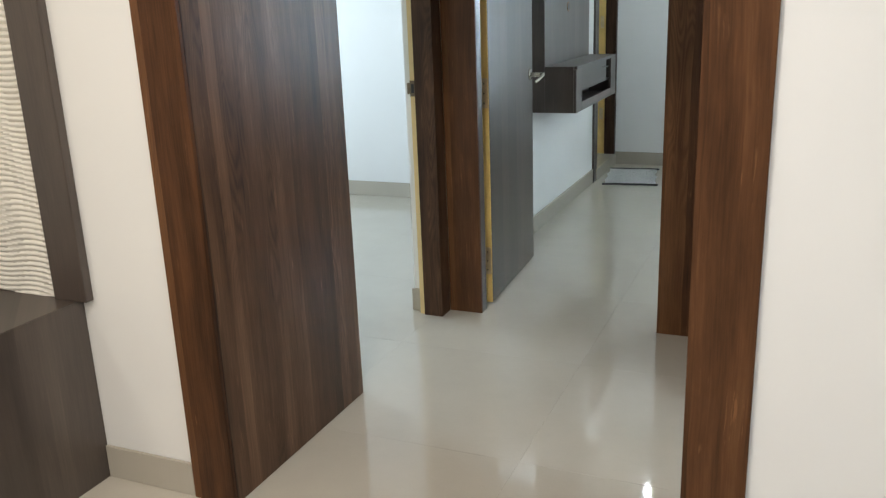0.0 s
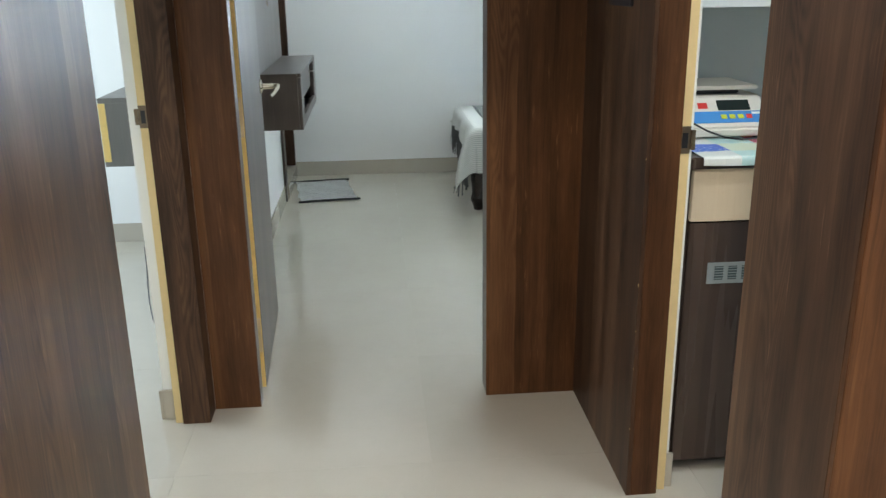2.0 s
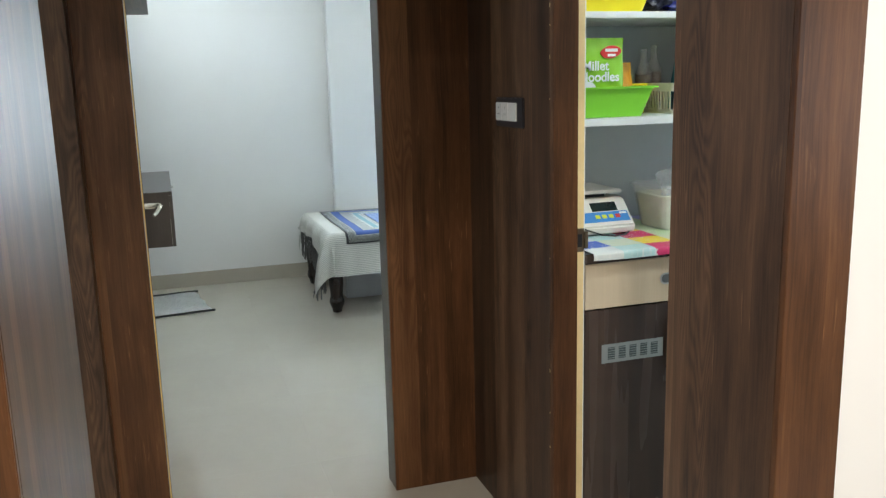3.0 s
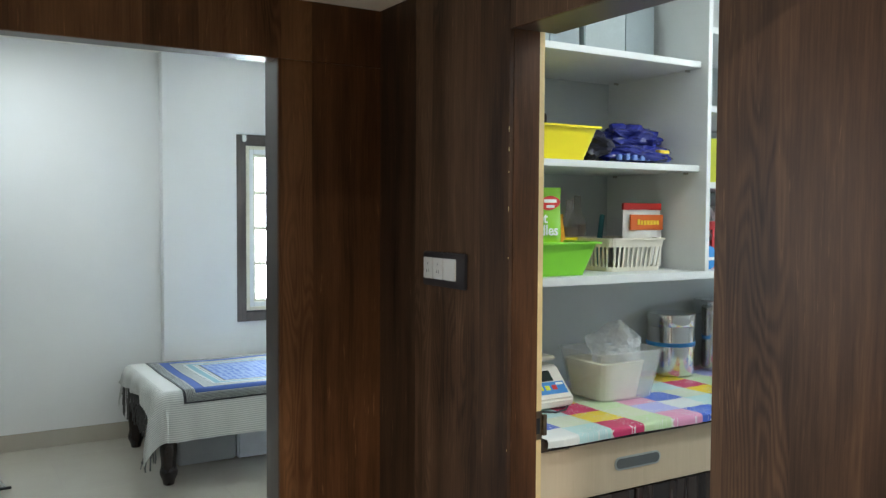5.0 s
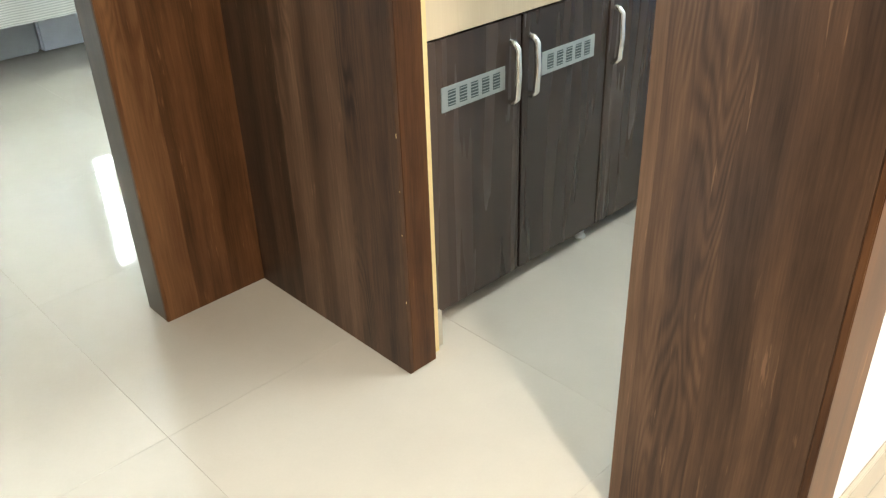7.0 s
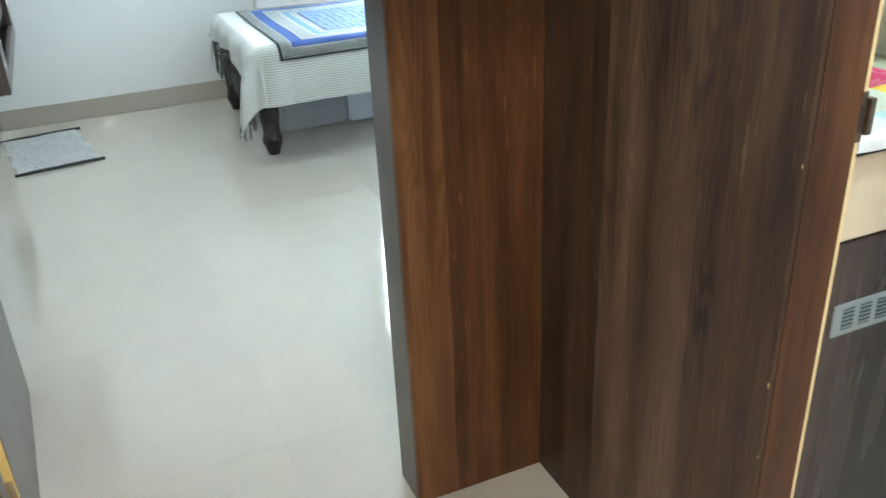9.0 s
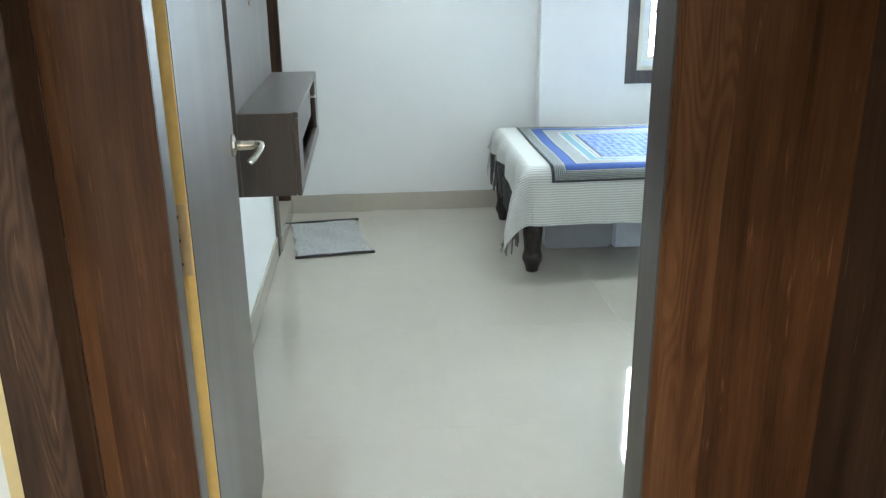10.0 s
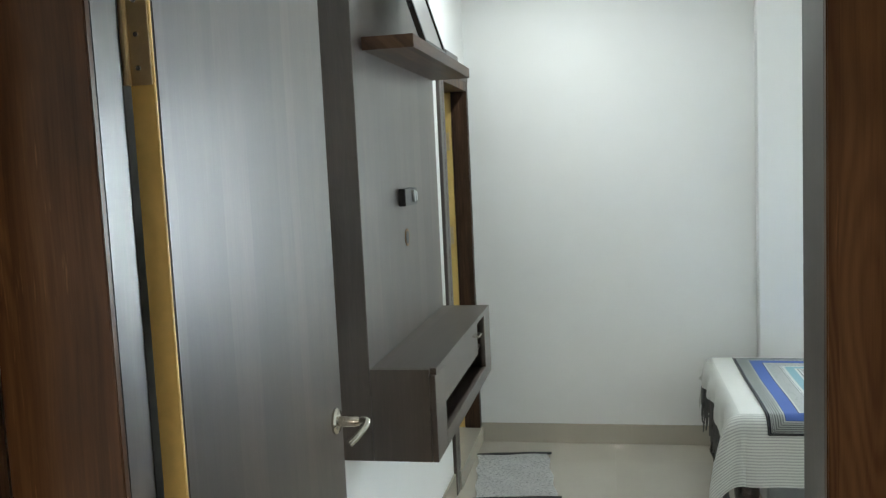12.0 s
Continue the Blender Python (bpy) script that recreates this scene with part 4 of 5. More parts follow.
for i in range(84):
    b = -0.25 + (BY1 - BY0 + 0.26) * (i + rng.uniform(-0.3, 0.3)) / 83
    x, y, z = drape(-hem(b), b, 0.002)
    ln = rng.uniform(0.11, 0.21) if b > -0.1 else rng.uniform(0.05, 0.09)
    z_end = max(z - ln, 0.012)
    sx, sy = rng.uniform(-0.02, 0.012), rng.uniform(-0.015, 0.015)
    bm = tube([(x, y, z + 0.004), (x + sx * 0.3, y + sy * 0.4, z - (z - z_end) * 0.35), (x + sx * 0.7, y + sy, z - (z - z_end) * 0.7), (x + sx, y + sy * 0.8, z_end)], rng.uniform(0.0022, 0.0042), 6)
    kz = z - (z - z_end) * rng.uniform(0.3, 0.5)
    bmesh.ops.create_uvsphere(bm, u_segments=8, v_segments=6, radius=rng.uniform(0.005, 0.009), matrix=Matrix.Translation((x + sx * 0.4, y + sy * 0.5, kz)))
    part("tassel", bm, FRINGE, sheet, "knotted grey tassel", True)
spread = thing("bedspread", (0.5, BY0, BZ), "blue block-printed bedspread with nested borders lying on the sheet", "bedspread")
cloth_mesh("cloth", steps(SPREAD[0], SPREAD[1], 0.035), steps(SPREAD[2], 0.09, 0.0075) + steps(0.11, SPREAD[3], 0.03), spread, BEDSPREAD, 0.0065)
def binding(pts):
    return tube([drape(a, b, 0.0085) for a, b in pts], 0.0035, 6)


near_edge = [(a, SPREAD[2]) for a in steps(SPREAD[0], SPREAD[1], 0.05)]
foot_edge = [(SPREAD[0], b) for b in steps(SPREAD[2], SPREAD[3], 0.02)]
for pts in (near_edge, foot_edge):
    part("binding", binding(pts), BLACK, spread, "black stitched edge", True)
for x0, x1, y0, h, m, lb in ((-0.06, 0.308, 6.60, 0.255, BOX_GREY, "grey storage box pushed under the cot"), (0.312, 1.05, 6.585, 0.255, BOX_WHITE, "white storage box pushed under the cot")):
    st = thing("storage_box", ((x0 + x1) / 2, 6.9, 0), lb, "storage box", "boxes under the cot")
    part("body", box(x0, x1, y0, 7.1, 0.001, h - 0.03, 0.012), m, st)
    part("lid", box(x0 - 0.003, x1 + 0.001, y0 - 0.006, 7.106, h - 0.0295, h, 0.008), m, st)

# ---- rug ----
rug = thing("door_mat", (-1.24, 6.95, 0), "small white and grey rag mat with black edges on the tiles", "mat")
A, B, C, D4 = Vector((-1.394, 6.604)), Vector((-1.004, 6.655)), Vector((-1.095, 7.275)), Vector((-1.475, 7.225))
bm = bmesh.new()
gv = []
for j in range(41):
    row = []
    for i in range(25):
        s, t = i / 24, j / 40
        p = (A * (1 - s) + B * s) * (1 - t) + (D4 * (1 - s) + C * s) * t
        wob = 0.006 * math.sin(t * 17) * ((s > 0.9) + (s < 0.1))
        row.append(bm.verts.new((p.x + wob, p.y, 0.009 + 0.002 * math.sin(s * 9 + t * 14) + 0.0012 * math.sin(j * 2.6))))
    gv.append(row)
for j in range(40):
    for i in range(24):
        bm.faces.new((gv[j][i], gv[j][i + 1], gv[j + 1][i + 1], gv[j + 1][i]))
bmesh.ops.solidify(bm, geom=bm.faces[:], thickness=0.007)
part("weave", bm, RUG, rug, "", True)
for p, q in ((A, B), (D4, C)):
    d = (q - p).normalized() * 0.012
    part("border", tube([(*(p - d), 0.009), (*(p * 0.75 + q * 0.25), 0.012), (*(p * 0.5 + q * 0.5), 0.0105), (*(q * 0.75 + p * 0.25), 0.012), (*(q + d * 1.8), 0.009)], 0.0078, 8), BLACK, rug, "black bound edge", True)

# ---- kitchen base cabinets ----
FRONT = 3.066


def bow_handle(x, z0, z1, parent):
    part("handle", tube([(x, FRONT - 0.0005, z0), (x, FRONT - 0.014, z0 + 0.002), (x, FRONT - 0.026, z0 + 0.014), (x, FRONT - 0.030, (z0 + z1) / 2), (x, FRONT - 0.026, z1 - 0.014), (x, FRONT - 0.014, z1 - 0.002), (x, FRONT - 0.0005, z1)], 0.0092, 10), CHROME, parent, "chrome bow handle", True)


PULL_GREY = plain("grey_pull_recess", (0.15, 0.16, 0.155), 0.35, 0.4)


def stadium(x0, x1, z0, z1, y0, y1):
    """A flat bar with round ends."""
    bm, r = bmesh.new(), (z1 - z0) / 2
    rim = [((x1 - r if k < 11 else x0 + r) + r * math.sin(math.pi * (k if k < 11 else k - 1) / 10), (z0 + z1) / 2 + r * math.cos(math.pi * (k if k < 11 else k - 1) / 10)) for k in range(22)]
    f = bm.faces.new([bm.verts.new((x, y0, z)) for x, z in rim])
    side = bmesh.ops.extrude_face_region(bm, geom=[f])
    bmesh.ops.translate(bm, verts=[g for g in side["geom"] if isinstance(g, bmesh.types.BMVert)], vec=(0, y1 - y0, 0))
    bmesh.ops.recalc_face_normals(bm, faces=bm.faces)
    return bm


def cabinet(x0, x1, label, doors=(), drawers=(), top_pull=None):
    """One base unit: (left, right, handle side, vent) doors or dark drawers below, one pale drawer above."""
    c = thing("base_cabinet", ((x0 + x1) / 2, 3.35, 0), label, "kitchen cabinet", "kitchen base units")
    part("body", box(x0, x1, FRONT + 0.020, 3.640, 0.050, 0.960, 0.001), WOOD_KITCHEN, c)
    # Black block stands in for the shade in the floor gap.
    part("plinth", box(x0, x1, FRONT + 0.075, 3.640, 0.0005, 0.0498), BLACK, c, "black block standing for the dark gap under the unit")
    d = part("top_drawer", box(x0 + 0.003, x1 - 0.002, FRONT, FRONT + 0.0195, 0.808, 0.958, 0.0015), MAPLE, c, "pale maple drawer front")
    px = top_pull
    pull = part("recessed_pull", stadium(px, px + 0.178, 0.866, 0.904, FRONT - 0.0022, FRONT - 0.0002), ALU, d, "grey recessed pull")
    # Drawn flat: a darker plate in front of the pull's grey one.
    part("recess", stadium(px + 0.006, px + 0.172, 0.871, 0.899, FRONT - 0.0030, FRONT - 0.0024), PULL_GREY, pull)
    for a, b, hx, vent in doors:
        leaf_d = part("door", box(a + 0.002, b - 0.002, FRONT, FRONT + 0.0195, 0.047, 0.803, 0.0015), WOOD_KITCHEN, c)
        bow_handle(hx, 0.583, 0.742, leaf_d)
        if vent:
            v = part("vent", box(vent, vent + 0.229, FRONT - 0.003, FRONT - 0.0002, 0.622, 0.686, 0.001), ALU, leaf_d, "grey slotted vent plate")
            for i in range(5):
                vx = vent + 0.022 + i * 0.040
                # Slots are thin plates; their shaded inside is put into the colour.
                part("slot", box(vx, vx + 0.026, FRONT - 0.0036, FRONT - 0.0031, 0.634, 0.675), DARK_SLOT, v)
                for k in range(5):
                    part("louvre", box(vx, vx + 0.026, FRONT - 0.0046, FRONT - 0.0037, 0.638 + k * 0.008, 0.6398 + k * 0.008), ALU, v)
    for z0, z1 in drawers:
        dr = part("drawer", box(x0 + 0.003, x1 - 0.002, FRONT, FRONT + 0.0195, z0, z1, 0.0015), WOOD_KITCHEN, c)
        hz = (z0 + z1) / 2
        part("handle", tube([(x0 + 0.27, FRONT - 0.0005, hz), (x0 + 0.272, FRONT - 0.014, hz), (x0 + 0.285, FRONT - 0.026, hz), (x0 + 0.38, FRONT - 0.030, hz), (x0 + 0.465, FRONT - 0.026, hz), (x0 + 0.478, FRONT - 0.014, hz), (x0 + 0.48, FRONT - 0.0005, hz)], 0.0075, 10), CHROME, dr, "chrome bow handle", True)
    return c


cabinet(0.0, 0.7275, "espresso kitchen base unit with two vented doors and a pale drawer", ((0.0, 0.355, 0.312, 0.062), (0.357, 0.7275, 0.388, 0.436)), top_pull=0.274)
cabinet(0.729, 1.326, "espresso kitchen base unit with one door and a pale drawer", ((0.729, 1.326, 0.757, None),), top_pull=0.938)
cabinet(1.3275, 2.12, "espresso kitchen base unit with three dark drawers", drawers=((0.047, 0.295), (0.299, 0.545), (0.549, 0.803)), top_pull=1.63)
foot = thing("cabinet_foot", (0.697, 3.07, 0), "small white plastic foot under the cabinets", "cabinet foot")
part("foot", lathe([(0.018, 0.0005), (0.018, 0.008), (0.012, 0.014), (0.012, 0.046)], (0.697, 3.098, 0), 14), BOARD_WHITE, foot)
top = thing("worktop", (1.05, 3.34, 0.961), "thin dark worktop on the kitchen base units", "worktop")
part("slab", box(-0.012, 2.13, 3.050, 3.6395, 0.961, 0.993, 0.003), WOOD_KITCHEN, top)

# printed cloth on the worktop, drooping over its front edge
cover = thing("table_cloth", (0.018, 3.044, 0.995), "bright patchwork print cloth spread over the worktop", "table cloth")
bm = bmesh.new()
CT = 0.9945
rows_v = []
prof = [(3.0415, -0.020), (3.0405, -0.012), (3.0412, -0.004), (3.045, 0.0005)] + [(3.055 + 0.03 * k, 0.0) for k in range(20)]
for i in range(70):
    x = 0.018 + 2.08 * i / 69
    row = []
    for k, (y, dz) in enumerate(prof):
        rip = 0.0015 * math.sin(x * 31 + k * 0.8) + 0.001 * math.sin(x * 77)
        row.append(bm.verts.new((x, y - (0.002 * math.sin(x * 23) if k < 3 else 0), CT + dz + (abs(rip) if k > 3 else 0) + (-0.004 * abs(math.sin(x * 9)) if k == 0 else 0))))
    rows_v.append(row)
for a, b in zip(rows_v, rows_v[1:]):
    for k in range(len(prof) - 1):
        bm.faces.new((a[k], b[k], b[k + 1], a[k + 1]))
bmesh.ops.recalc_face_normals(bm, faces=bm.faces)
bmesh.ops.solidify(bm, geom=bm.faces[:], thickness=-0.0012)
part("cloth", bm, CLOTH, cover, "", True)
ON = 0.9985     # things on the cloth stand here

# ---- open kitchen shelves ----
BK = 3.640
rack = thing("kitchen_shelves", (0.75, 3.42, 1.385), "white open kitchen shelves above the worktop", "shelf unit")
part("back_panel", box(0.0, 1.52, BK - 0.0095, BK - 0.0005, 1.4075, 2.64), BOARD_BACK, rack)
part("side_panel", box(0.0, 0.018, 3.178, BK - 0.010, 1.4075, 2.64, 0.001), BOARD_WHITE, rack)
part("side_panel", box(1.502, 1.52, 3.178, BK - 0.010, 1.4075, 2.64, 0.001), BOARD_WHITE, rack)
part("divider", box(0.745, 0.763, 3.172, BK - 0.010, 1.4075, 2.64, 0.001), BOARD_WHITE, rack)
part("bottom_shelf", box(0.0, 1.52, 3.175, BK - 0.0005, 1.382, 1.407, 0.0015), BOARD_WHITE, rack)
for x0, x1, z1, y0 in ((0.0185, 0.7445, 1.742, 3.200), (0.0185, 0.7445, 2.070, 3.200), (0.0185, 0.7445, 2.40, 3.200), (0.7635, 1.5015, 1.690, 3.185), (0.7635, 1.5015, 1.932, 3.185), (0.7635, 1.5015, 2.18, 3.185)):
    sh = part("shelf", box(x0, x1, y0, BK - 0.010, z1 - 0.020, z1, 0.0015), BOARD_WHITE, rack)
    if x0 < 0.5:
        for py in (y0 + 0.05, BK - 0.06):
            part("shelf_pin", lathe([(0.004, -0.016), (0.004, 0.0)], (x1 - 0.0005, py, z1 - 0.0245), 8, "x"), NICKEL, sh)
setting("wall_splashback", box(-0.029, 2.58, 3.6405, 3.6545, 0.9935, 1.40), BOARD_BACK, "plain grey wall behind the worktop")
CARTON, CARTON_DARK = plain("grey_green_carton", (0.36, 0.41, 0.41), 0.6), plain("slate_carton", (0.28, 0.33, 0.34), 0.6)
for i, (x0, w) in enumerate(((0.10, 0.16), (0.27, 0.12), (0.40, 0.17), (0.58, 0.13))):
    b = thing("upright_box", (x0 + w / 2, 3.45, 2.0705), "pale upright carton on the high shelf", "carton", "cartons on the high shelf")
    part("carton", box(x0, x0 + w, 3.36 + 0.012 * (i % 2), 3.60, 2.0705, 2.335 - 0.02 * (i % 2), 0.003), (CARTON, CARTON_DARK)[i % 2], b)

# ---- things on the worktop ----
sc = thing("weighing_scale", (0.19, 3.42, ON), "ivory electronic weighing scale with a blue keypad", "kitchen scale")
bm = bmesh.new()
prof = [(3.288, ON + 0.006), (3.284, ON + 0.032), (3.372, ON + 0.118), (3.560, ON + 0.118), (3.565, ON + 0.006)]
a = [bm.verts.new((0.062, y, z)) for y, z in prof]
b = [bm.verts.new((0.312, y, z)) for y, z in prof]
bm.faces.new(a)
bm.faces.new(b[::-1])
for i in range(5):
    bm.faces.new((a[i], b[i], b[(i + 1) % 5], a[(i + 1) % 5]))
bmesh.ops.recalc_face_normals(bm, faces=bm.faces)
bmesh.ops.bevel(bm, geom=bm.edges[:], offset=0.006, segments=2, affect="EDGES")
body = part("body", bm, SCALE_BODY, sc)
part("platform", box(0.055, 0.300, 3.360, 3.590, ON + 0.136, ON + 0.148, 0.004), SCALE_BODY, sc, "flat ivory weighing plate")
part("neck", box(0.10, 0.26, 3.41, 3.54, ON + 0.1182, ON + 0.1358, 0.003), BLACK, sc)
slope = Matrix.Translation((0.062, 3.284, ON + 0.032)) @ Matrix.Rotation(math.atan2(0.086, 0.088), 4, "X")


def on_slope(u0, u1, v0, v1, h0, h1, bev=0.001):
    q = box(u0, u1, v0, v1, h0, h1, bev)
    bmesh.ops.transform(q, matrix=slope, verts=q.verts)
    return q


part("display", on_slope(0.105, 0.205, 0.066, 0.104, 0.0003, 0.003), LCD, body, "dark display")
pad = part("keypad", on_slope(0.02, 0.238, 0.020, 0.063, 0.0003, 0.0016), BLUE_PAD, body, "blue keypad")
for i in range(4):
    part("key", on_slope(0.108 + i * 0.026, 0.126 + i * 0.026, 0.034, 0.050, 0.0018, 0.003), (LIME, LIME, LIME, LOGO)[i], pad)
part("badge", on_slope(0.045, 0.075, 0.074, 0.096, 0.0003, 0.0012), LOGO, body)
part("label_strip", on_slope(0.205, 0.232, 0.050, 0.058, 0.0018, 0.0024), INK, pad)
for fx in (0.085, 0.285):
    for fy in (3.31, 3.54):
        part("foot", lathe([(0.012, ON), (0.012, ON + 0.008)], (fx, fy, 0), 12), BLACK, sc)
part("cord", tube([(0.075, 3.283, ON + 0.05), (0.11, 3.262, ON + 0.03), (0.16, 3.250, ON + 0.012), (0.21, 3.247, ON + 0.005), (0.26, 3.262, ON + 0.005), (0.285, 3.285, ON + 0.008)], 0.003, 8), BLACK, sc, "", True)

tub = thing("plastic_tub", (0.535, 3.37, ON), "milky clear plastic tub half full of pale grain", "tub")
part("shell", tapered(0.535, 3.37, ON, ON + 0.150, 0.225, 0.175, 0.275, 0.225, 0.003, 0.006, 0.035), TUB, tub)
part("filling", tapered(0.508, 3.37, ON + 0.004, ON + 0.120, 0.160, 0.160, 0.190, 0.198, 0.02, 0, 0.03), RICE, tub, "pale grain")


def crumple(centre, size, seed, amp=0.25, sub=4):
    bm = bmesh.new()
    bmesh.ops.create_icosphere(bm, subdivisions=sub, radius=1)
    for v in bm.verts:
        n = v.co.normalized()
        k = 1 + amp * noise.noise(n * 1.7 + Vector((seed, 0, 0))) + amp * 0.45 * abs(noise.noise(n * 5 + Vector((0, seed, 0)))) + amp * 0.15 * noise.noise(n * 13 + Vector((0, 0, seed)))
        v.co = Vector(centre) + Vector((n.x * size[0], n.y * size[1], n.z * size[2])) * k
    return bm


def settle(bm, z):
    """Flattens the underside on to the support."""
    for v in bm.verts:
        v.co.z = max(v.co.z, z)
    return bm


bag = thing("plastic_bag", (0.56, 3.38, ON + 0.09), "crumpled clear plastic bag bulging from the tub", "plastic bag")
part("film", crumple((0.56, 3.38, ON + 0.150), (0.088, 0.080, 0.078), 3.0, 0.28), FILM, bag)


def canister(x, y, r, h):
    c = thing("steel_canister", (x, y, ON), "polished steel storage canister with a lid", "canister", "steel canisters")
    part("body", lathe([(r - 0.004, ON), (r, ON + 0.004), (r, ON + h * 0.79), (r, ON + h * 0.795)], (x, y, 0), 40), STEEL, c, "", True)
    part("lid", lathe([(r + 0.0022, ON + h * 0.80), (r + 0.0025, ON + h * 0.803), (r + 0.0025, ON + h * 0.975), (r + 0.0022, ON + h * 0.985), (r - 0.002, ON + h), (r - 0.006, ON + h), (r * 0.6, ON + h)], (x, y, 0), 40), STEEL, c, "", True)
    return c


tied = canister(0.985, 3.540, 0.086, 0.225)
part("band", lathe([(0.0885, ON + 0.108), (0.0895, ON + 0.115), (0.0885, ON + 0.122)], (0.985, 3.540, 0), 32), BLUE, tied, "blue rubber band")
canister(1.222, 3.530, 0.086, 0.265)
canister(1.445, 3.520, 0.092, 0.295)

# ---- things on the shelves ----
S1, S2 = 1.4075, 1.7425


def basket(name, cx, m, z, label, cat="basket"):
    g = thing(name, (cx, 3.31, z), label, cat)
    part("shell", tapered(cx, 3.315, z, z + 0.092, 0.222, 0.190, 0.292, 0.225, 0.003, 0.012, 0.014), m, g)
    return g


basket("plastic_basket", 0.180, GREEN, S1, "lime green plastic tray basket on the shelf")
basket("plastic_basket", 0.175, YELLOW, S2, "bright yellow plastic tray basket on the shelf")
yt = thing("plastic_tub", (0.38, 3.462, S1), "small yellow plastic tub behind the green basket", "tub")
part("shell", tapered(0.380, 3.462, S1, S1 + 0.098, 0.09, 0.09, 0.106, 0.100, 0.003, 0.003, 0.02), YELLOW, yt)


def pouch(x0, x1, y, z0, z1, fat, tilt=0.0):
    """A flat-bottomed film pouch, pinched at its top seam."""
    bm = bmesh.new()
    rows = []
    nz = 12
    for j in range(nz + 1):
        t = j / nz
        half = fat * max(0.04, math.sin(math.pi * min(1, (1 - t) * 0.85 + 0.12))) * (1 if t < 0.9 else 0.25)
        ring = []
        for i in range(17):
            s = i / 16
            bulge = half * math.sin(math.pi * s) ** 0.6
            ring.append((x0 + (x1 - x0) * s + 0.002 * math.sin(t * 9 + s * 4), bulge + 0.0012 * math.sin(s * 19 + t * 11), z0 + (z1 - z0) * t))
        vs = [bm.verts.new((px, y - py + tilt * t, pz)) for px, py, pz in ring] + [bm.verts.new((px, y + py + tilt * t + 0.0008, pz)) for px, py, pz in ring[::-1]]
        rows.append(vs)
    for a, b in zip(rows, rows[1:]):
        n = len(a)
        for i in range(n):
            bm.faces.new((a[i], a[(i + 1) % n], b[(i + 1) % n], b[i]))
    bm.faces.new(rows[0][::-1])
    bm.faces.new(rows[-1])
    bmesh.ops.recalc_face_normals(bm, faces=bm.faces)
    return bm


nd = thing("noodle_pouch", (0.165, 3.29, 1.415), "lime green film pouch with white lettering in the basket", "food pouch")
part("film", pouch(0.080, 0.254, 3.290, 1.416, 1.664, 0.013), POUCH, nd, "", True)
stand = Matrix.Rotation(radians(90), 4, "X")
for words, size, x, z in (("Millet", 0.043, 0.096, 1.560), ("Noodles", 0.043, 0.083, 1.524)):
    part("lettering", lettering(words, size, Matrix.Translation((x, 3.2735, z)) @ stand), INK, nd, "white lettering")
bm = bmesh.new()
pts = [(0.036 * math.cos(t) * (1 + 0.10 * math.cos(2 * t)), 0.021 * math.sin(t) + 0.003 * math.cos(t)) for t in [2 * math.pi * i / 28 for i in range(28)]]
low = [bm.verts.new((0.200 + u, 3.2745, 1.618 + v)) for u, v in pts]
up = [bm.verts.new((0.200 + u * 0.97, 3.2725, 1.618 + v * 0.97)) for u, v in pts]
bm.faces.new(up)
for i in range(28):
    bm.faces.new((low[i], low[(i + 1) % 28], up[(i + 1) % 28], up[i]))
bmesh.ops.recalc_face_normals(bm, faces=bm.faces)
mark = part("badge", bm, LOGO, nd, "red oval badge")
part("bars", boxes([(0.178, 0.224, 3.2715, 3.2723, 1.619, 1.629), (0.187, 0.216, 3.2715, 3.2723, 1.604, 1.612)]), INK, mark)
part("bowl_print", lathe([(0.030, -0.0006), (0.030, 0.0)], (0.118, 3.2740, 1.494), 24, "y"), INK, nd)
og = thing("snack_pouch", (0.27, 3.36, 1.415), "orange film pouch standing in the basket", "food pouch")
part("film", pouch(0.235, 0.338, 3.352, 1.416, 1.585, 0.014, 0.03), ORANGE, og, "", True)

jr = thing("jar", (0.288, 3.475, S2), "glass jar with a dark brown lid behind the basket", "jar")
part("glass", lathe([(0.036, S2), (0.040, S2 + 0.006), (0.040, S2 + 0.105), (0.034, S2 + 0.115)], (0.288, 3.475, 0), 28), JAR_GLASS, jr, "", True)
part("filling", lathe([(0.033, S2 + 0.004), (0.036, S2 + 0.085)], (0.288, 3.475, 0), 20), BROWN, jr)
part("lid", lathe([(0.043, S2 + 0.1155), (0.044, S2 + 0.118), (0.044, S2 + 0.158), (0.040, S2 + 0.162), (0.02, S2 + 0.162)], (0.288, 3.475, 0), 28), LID, jr, "dark brown screw lid", True)

for nm, lb, c, s, m, sd in (("snack_packet", "dark navy film packet lying on the shelf", (0.395, 3.36, S2 + 0.045), (0.085, 0.10, 0.052), FOIL_DARK, 1.0),
                            ("snack_packet", "shiny blue foil packet lying on the shelf", (0.560, 3.33, S2 + 0.032), (0.150, 0.085, 0.034), FOIL, 5.0),
                            ("snack_packet", "crumpled blue foil packet on top of another", (0.610, 3.39, S2 + 0.088), (0.105, 0.085, 0.045), FOIL, 8.0)):
    g = thing(nm, (c[0], c[1], S2), lb, "food packet", "packets on the shelf")
    bm = crumple(c, s, sd, 0.45)
    part("film", settle(bm, S2 + 0.001 if c[2] < S2 + 0.06 else S2 + 0.058), m, g)
    if sd == 5.0:
        for i in range(8):
            part("print_block", box(0.445 + i * 0.029, 0.462 + i * 0.029, 3.2395 + 0.01 * abs(i - 3.5) / 3.5, 3.262, S2 + 0.010, S2 + 0.027, 0.002), FOIL_LIGHT, g)
        part("sticker", box(0.615, 0.655, 3.244, 3.268, S2 + 0.036, S2 + 0.046, 0.001), YINK, g)


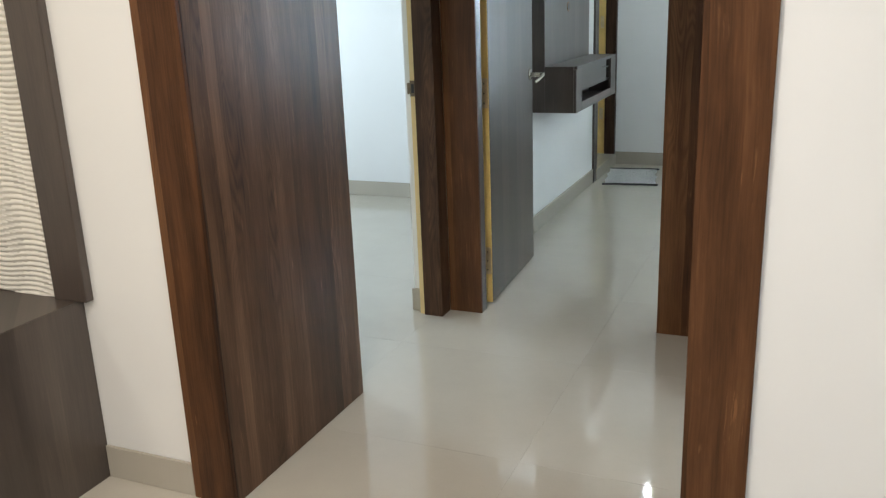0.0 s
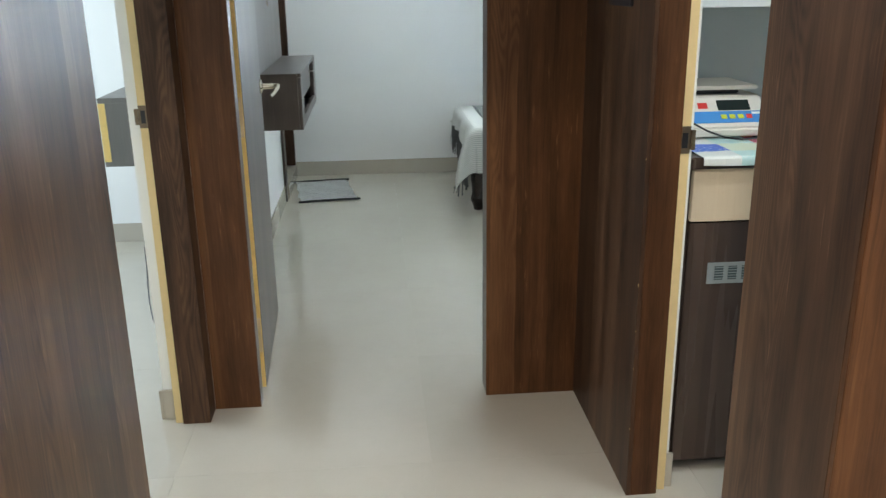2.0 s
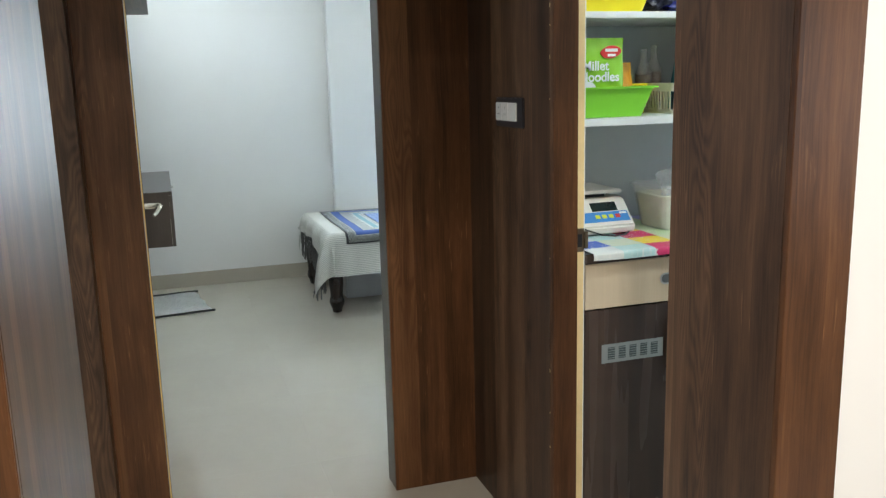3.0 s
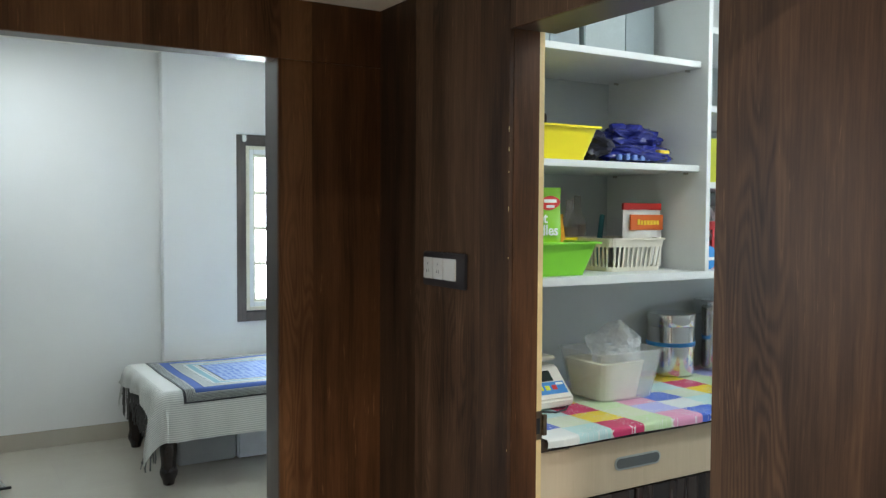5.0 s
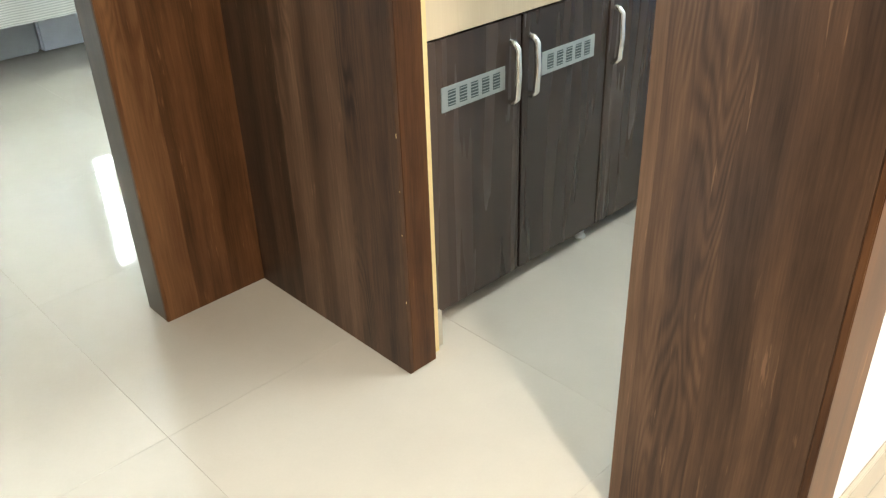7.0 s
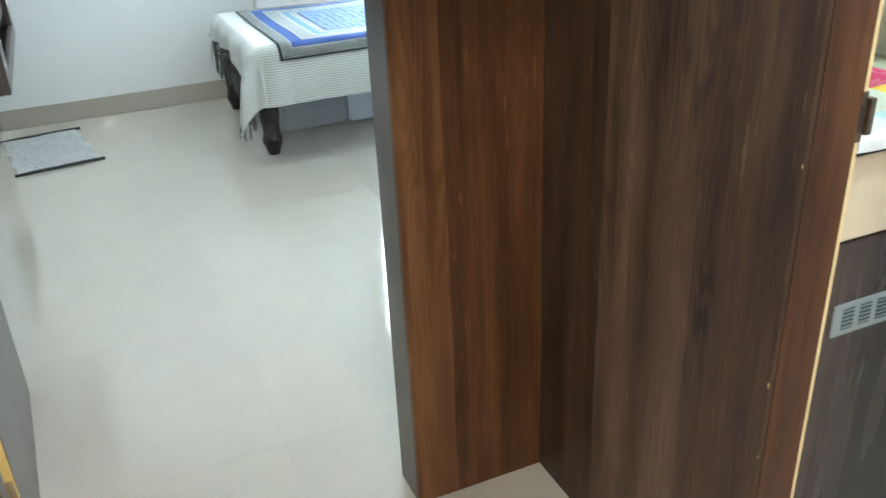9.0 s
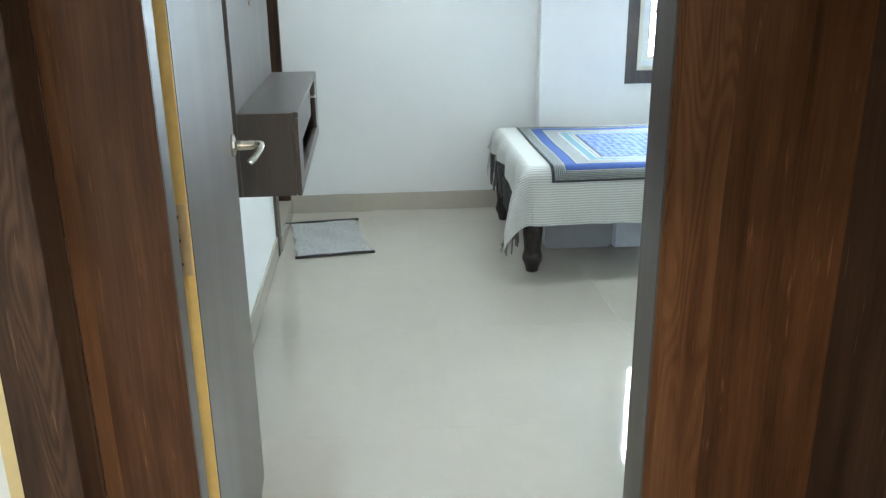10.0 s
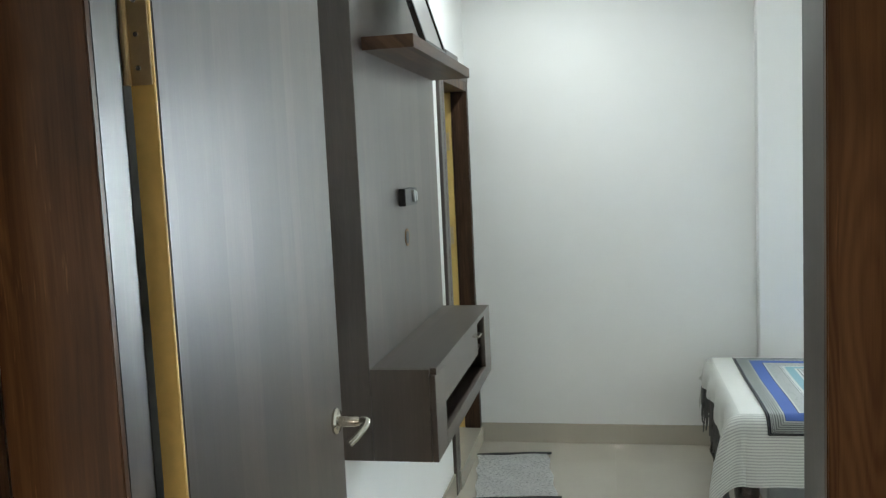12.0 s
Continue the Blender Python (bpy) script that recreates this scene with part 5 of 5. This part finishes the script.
def slotted(name, cx, cy, z, h, w0, d0, w1, d1, m, label, n=9):
    """A basket with a solid floor, a rim and upright slats."""
    g = thing(name, (cx, cy, z), label, "basket")
    part("floor", tapered(cx, cy, z, z + 0.014, w0, d0, w0 + 0.006, d0 + 0.006, 0.003, 0, 0.02), m, g)
    part("rim", tapered(cx, cy, z + h - 0.022, z + h, w1 - 0.004, d1 - 0.004, w1, d1, 0.003, 0.005, 0.02), m, g)
    zb, zt = z + 0.0135, z + h - 0.0215
    for side in range(4):
        for i in range(n + 1):
            s = i / n - 0.5
            if side < 2:
                sg = 1 if side else -1
                p, q = (cx + s * (w0 - 0.03), cy + sg * d0 / 2), (cx + s * (w1 - 0.04), cy + sg * (d1 / 2 - 0.003))
                u = Vector((0.0042, 0, 0))
            else:
                sg = 1 if side == 2 else -1
                p, q = (cx + sg * w0 / 2, cy + s * (d0 - 0.03)), (cx + sg * (w1 / 2 - 0.003), cy + s * (d1 - 0.04))
                u = Vector((0, 0.0042, 0))
            n2 = Vector((u.y, u.x, 0)) * 0.3
            bm = bmesh.new()
            lo, hi = Vector((*p, zb)), Vector((*q, zt))
            vs = [bm.verts.new(c0 + k) for c0 in (lo, hi) for k in (u + n2, -u + n2, -u - n2, u - n2)]
            for f in ((0, 1, 2, 3), (7, 6, 5, 4), (0, 4, 5, 1), (1, 5, 6, 2), (2, 6, 7, 3), (3, 7, 4, 0)):
                bm.faces.new([vs[k] for k in f])
            part("slat", bm, m, g)
    return g


slotted("slotted_basket", 0.548, 3.375, S1, 0.098, 0.215, 0.20, 0.235, 0.225, IVORY, "ivory slotted plastic basket on the shelf", 10)
slotted("slotted_basket", 0.985, 3.375, S1, 0.150, 0.240, 0.23, 0.262, 0.25, RED, "coral red slotted plastic basket on the shelf", 17)
slotted("slotted_basket", 0.885, 3.310, 1.6905, 0.140, 0.085, 0.085, 0.115, 0.115, LIME, "yellow-green mesh plastic basket on the shelf", 12)
dp = thing("snack_packet", (0.66, 3.40, S1 + 0.02), "white packet with red top and orange band in the basket", "food packet")
part("film", pouch(0.552, 0.722, 3.335, S1 + 0.006, 1.622, 0.02, 0.01), PAPER, dp, "", True)
part("top_band", box(0.553, 0.721, 3.3385, 3.3495, 1.600, 1.6225, 0.001), LOGO, dp)
part("band", box(0.566, 0.710, 3.3195, 3.326, 1.535, 1.585, 0.001), plain("orange_red_band", (0.62, 0.12, 0.02), 0.4), dp, "orange-red printed band")
part("print_bar", boxes([(0.595 + i * 0.014, 0.6055 + i * 0.014, 3.3186, 3.3193, 1.552, 1.566 + 0.004 * (i == 0)) for i in range(7)]), YINK, dp)
for bx, by, h in ((0.462, 3.50, 0.225), (0.522, 3.53, 0.24)):
    g = thing("bottle", (bx, by, S1), "clear bottle half full of brown spice", "bottle", "bottles on the shelf")
    part("glass", lathe([(0.028, S1), (0.031, S1 + 0.005), (0.031, S1 + h * 0.62), (0.012, S1 + h * 0.82), (0.012, S1 + h)], (bx, by, 0), 20), JAR_GLASS, g, "", True)
    part("filling", lathe([(0.026, S1 + 0.004), (0.029, S1 + h * 0.60)], (bx, by, 0), 16), BROWN, g)
brush = thing("brush", (0.575, 3.46, S1 + 0.03), "teal-handled brush leaning in the basket", "brush")
part("handle", tube([(0.545, 3.45, S1 + 0.008), (0.565, 3.465, S1 + 0.10), (0.585, 3.475, S1 + 0.175)], 0.009, 8), plain("teal_plastic", (0.02, 0.18, 0.20), 0.4), brush, "", True)
clip = thing("tape_roll", (0.83, 3.235, S1), "blue plastic roll holder on the shelf", "roll")
part("ring", lathe([(0.022, 3.215), (0.038, 3.217), (0.038, 3.255), (0.022, 3.257)], (0.815, 0, S1 + 0.0385), 24, "y"), BLUE, clip, "", True)
part("label", box(0.790, 0.838, 3.2125, 3.2145, S1 + 0.030, S1 + 0.040, 0.001), INK, clip)
for i, (m, lb) in enumerate(((PINK, "magenta sachet standing in the mesh basket"), (FOIL, "blue sachet standing in the mesh basket"))):
    g = thing("sachet", (0.87 + 0.02 * i, 3.31, 1.70), lb, "sachet")
    part("film", pouch(0.850 + 0.02 * i, 0.905 + 0.02 * i, 3.29 + 0.03 * i, 1.7015, 1.852 - 0.006 * i, 0.006, 0.01), m, g, "", True)
g = thing("cloth_bundle", (0.83, 3.33, 1.9325), "small blue cloth bundle on the high shelf", "cloth bundle")
part("cloth", settle(crumple((0.835, 3.33, 1.965), (0.055, 0.06, 0.045), 12.0, 0.4), 1.9325), BLUE, g)
bag2 = thing("plastic_bag", (0.98, 3.40, S1 + 0.06), "clear plastic bag of odds and ends in the red basket", "plastic bag")
part("film", crumple((0.97, 3.40, S1 + 0.155), (0.09, 0.07, 0.055), 21.0, 0.45), FILM, bag2)
# Only a blue tip is known; the stool form and its legs are made up.
stool = thing("plastic_stool", (1.59, 2.80, 0), "bright blue plastic object, built as a stool, before the drawers", "stool")
part("seat", tapered(1.59, 2.80, 0.56, 0.70, 0.36, 0.36, 0.29, 0.29, 0.003, 0, 0.04), BLUE, stool)
part("seat_top", box(1.448, 1.732, 2.658, 2.942, 0.694, 0.704, 0.004), BLUE, stool)
for sx, sy in ((-1, -1), (1, -1), (-1, 1), (1, 1)):
    part("leg", tube([(1.63 + sx * 0.09, 2.80 + sy * 0.12, 0.695), (1.63 + sx * 0.09, 2.80 + sy * 0.12, 0.0)], 0.018, 8), BLUE, stool)

# ---- floor tiles, laid last ----
TS = 0.800
tile_bm = box(-TS / 2 + 0.0003, TS / 2 - 0.0003, -TS / 2 + 0.0003, TS / 2 - 0.0003, -0.0115, 0.0, 0.0002, seg=1)
tile_mesh = bpy.data.meshes.new("tile")
tile_bm.to_mesh(tile_mesh)
tile_bm.free()
tile_mesh.materials.append(TILE)
base = bpy.data.objects["floor"]
x0, y0 = -0.727 - 5 * TS, 3.210 - 9 * TS
for i in range(10):
    for j in range(15):
        cx, cy = x0 + (i + 0.5) * TS, y0 + (j + 0.5) * TS
        if -4.6 < cx < 2.9 and -3.6 < cy < 8.0:
            t = new("tile", tile_mesh)
            t.location = (cx, cy, 0)
            t.parent = base
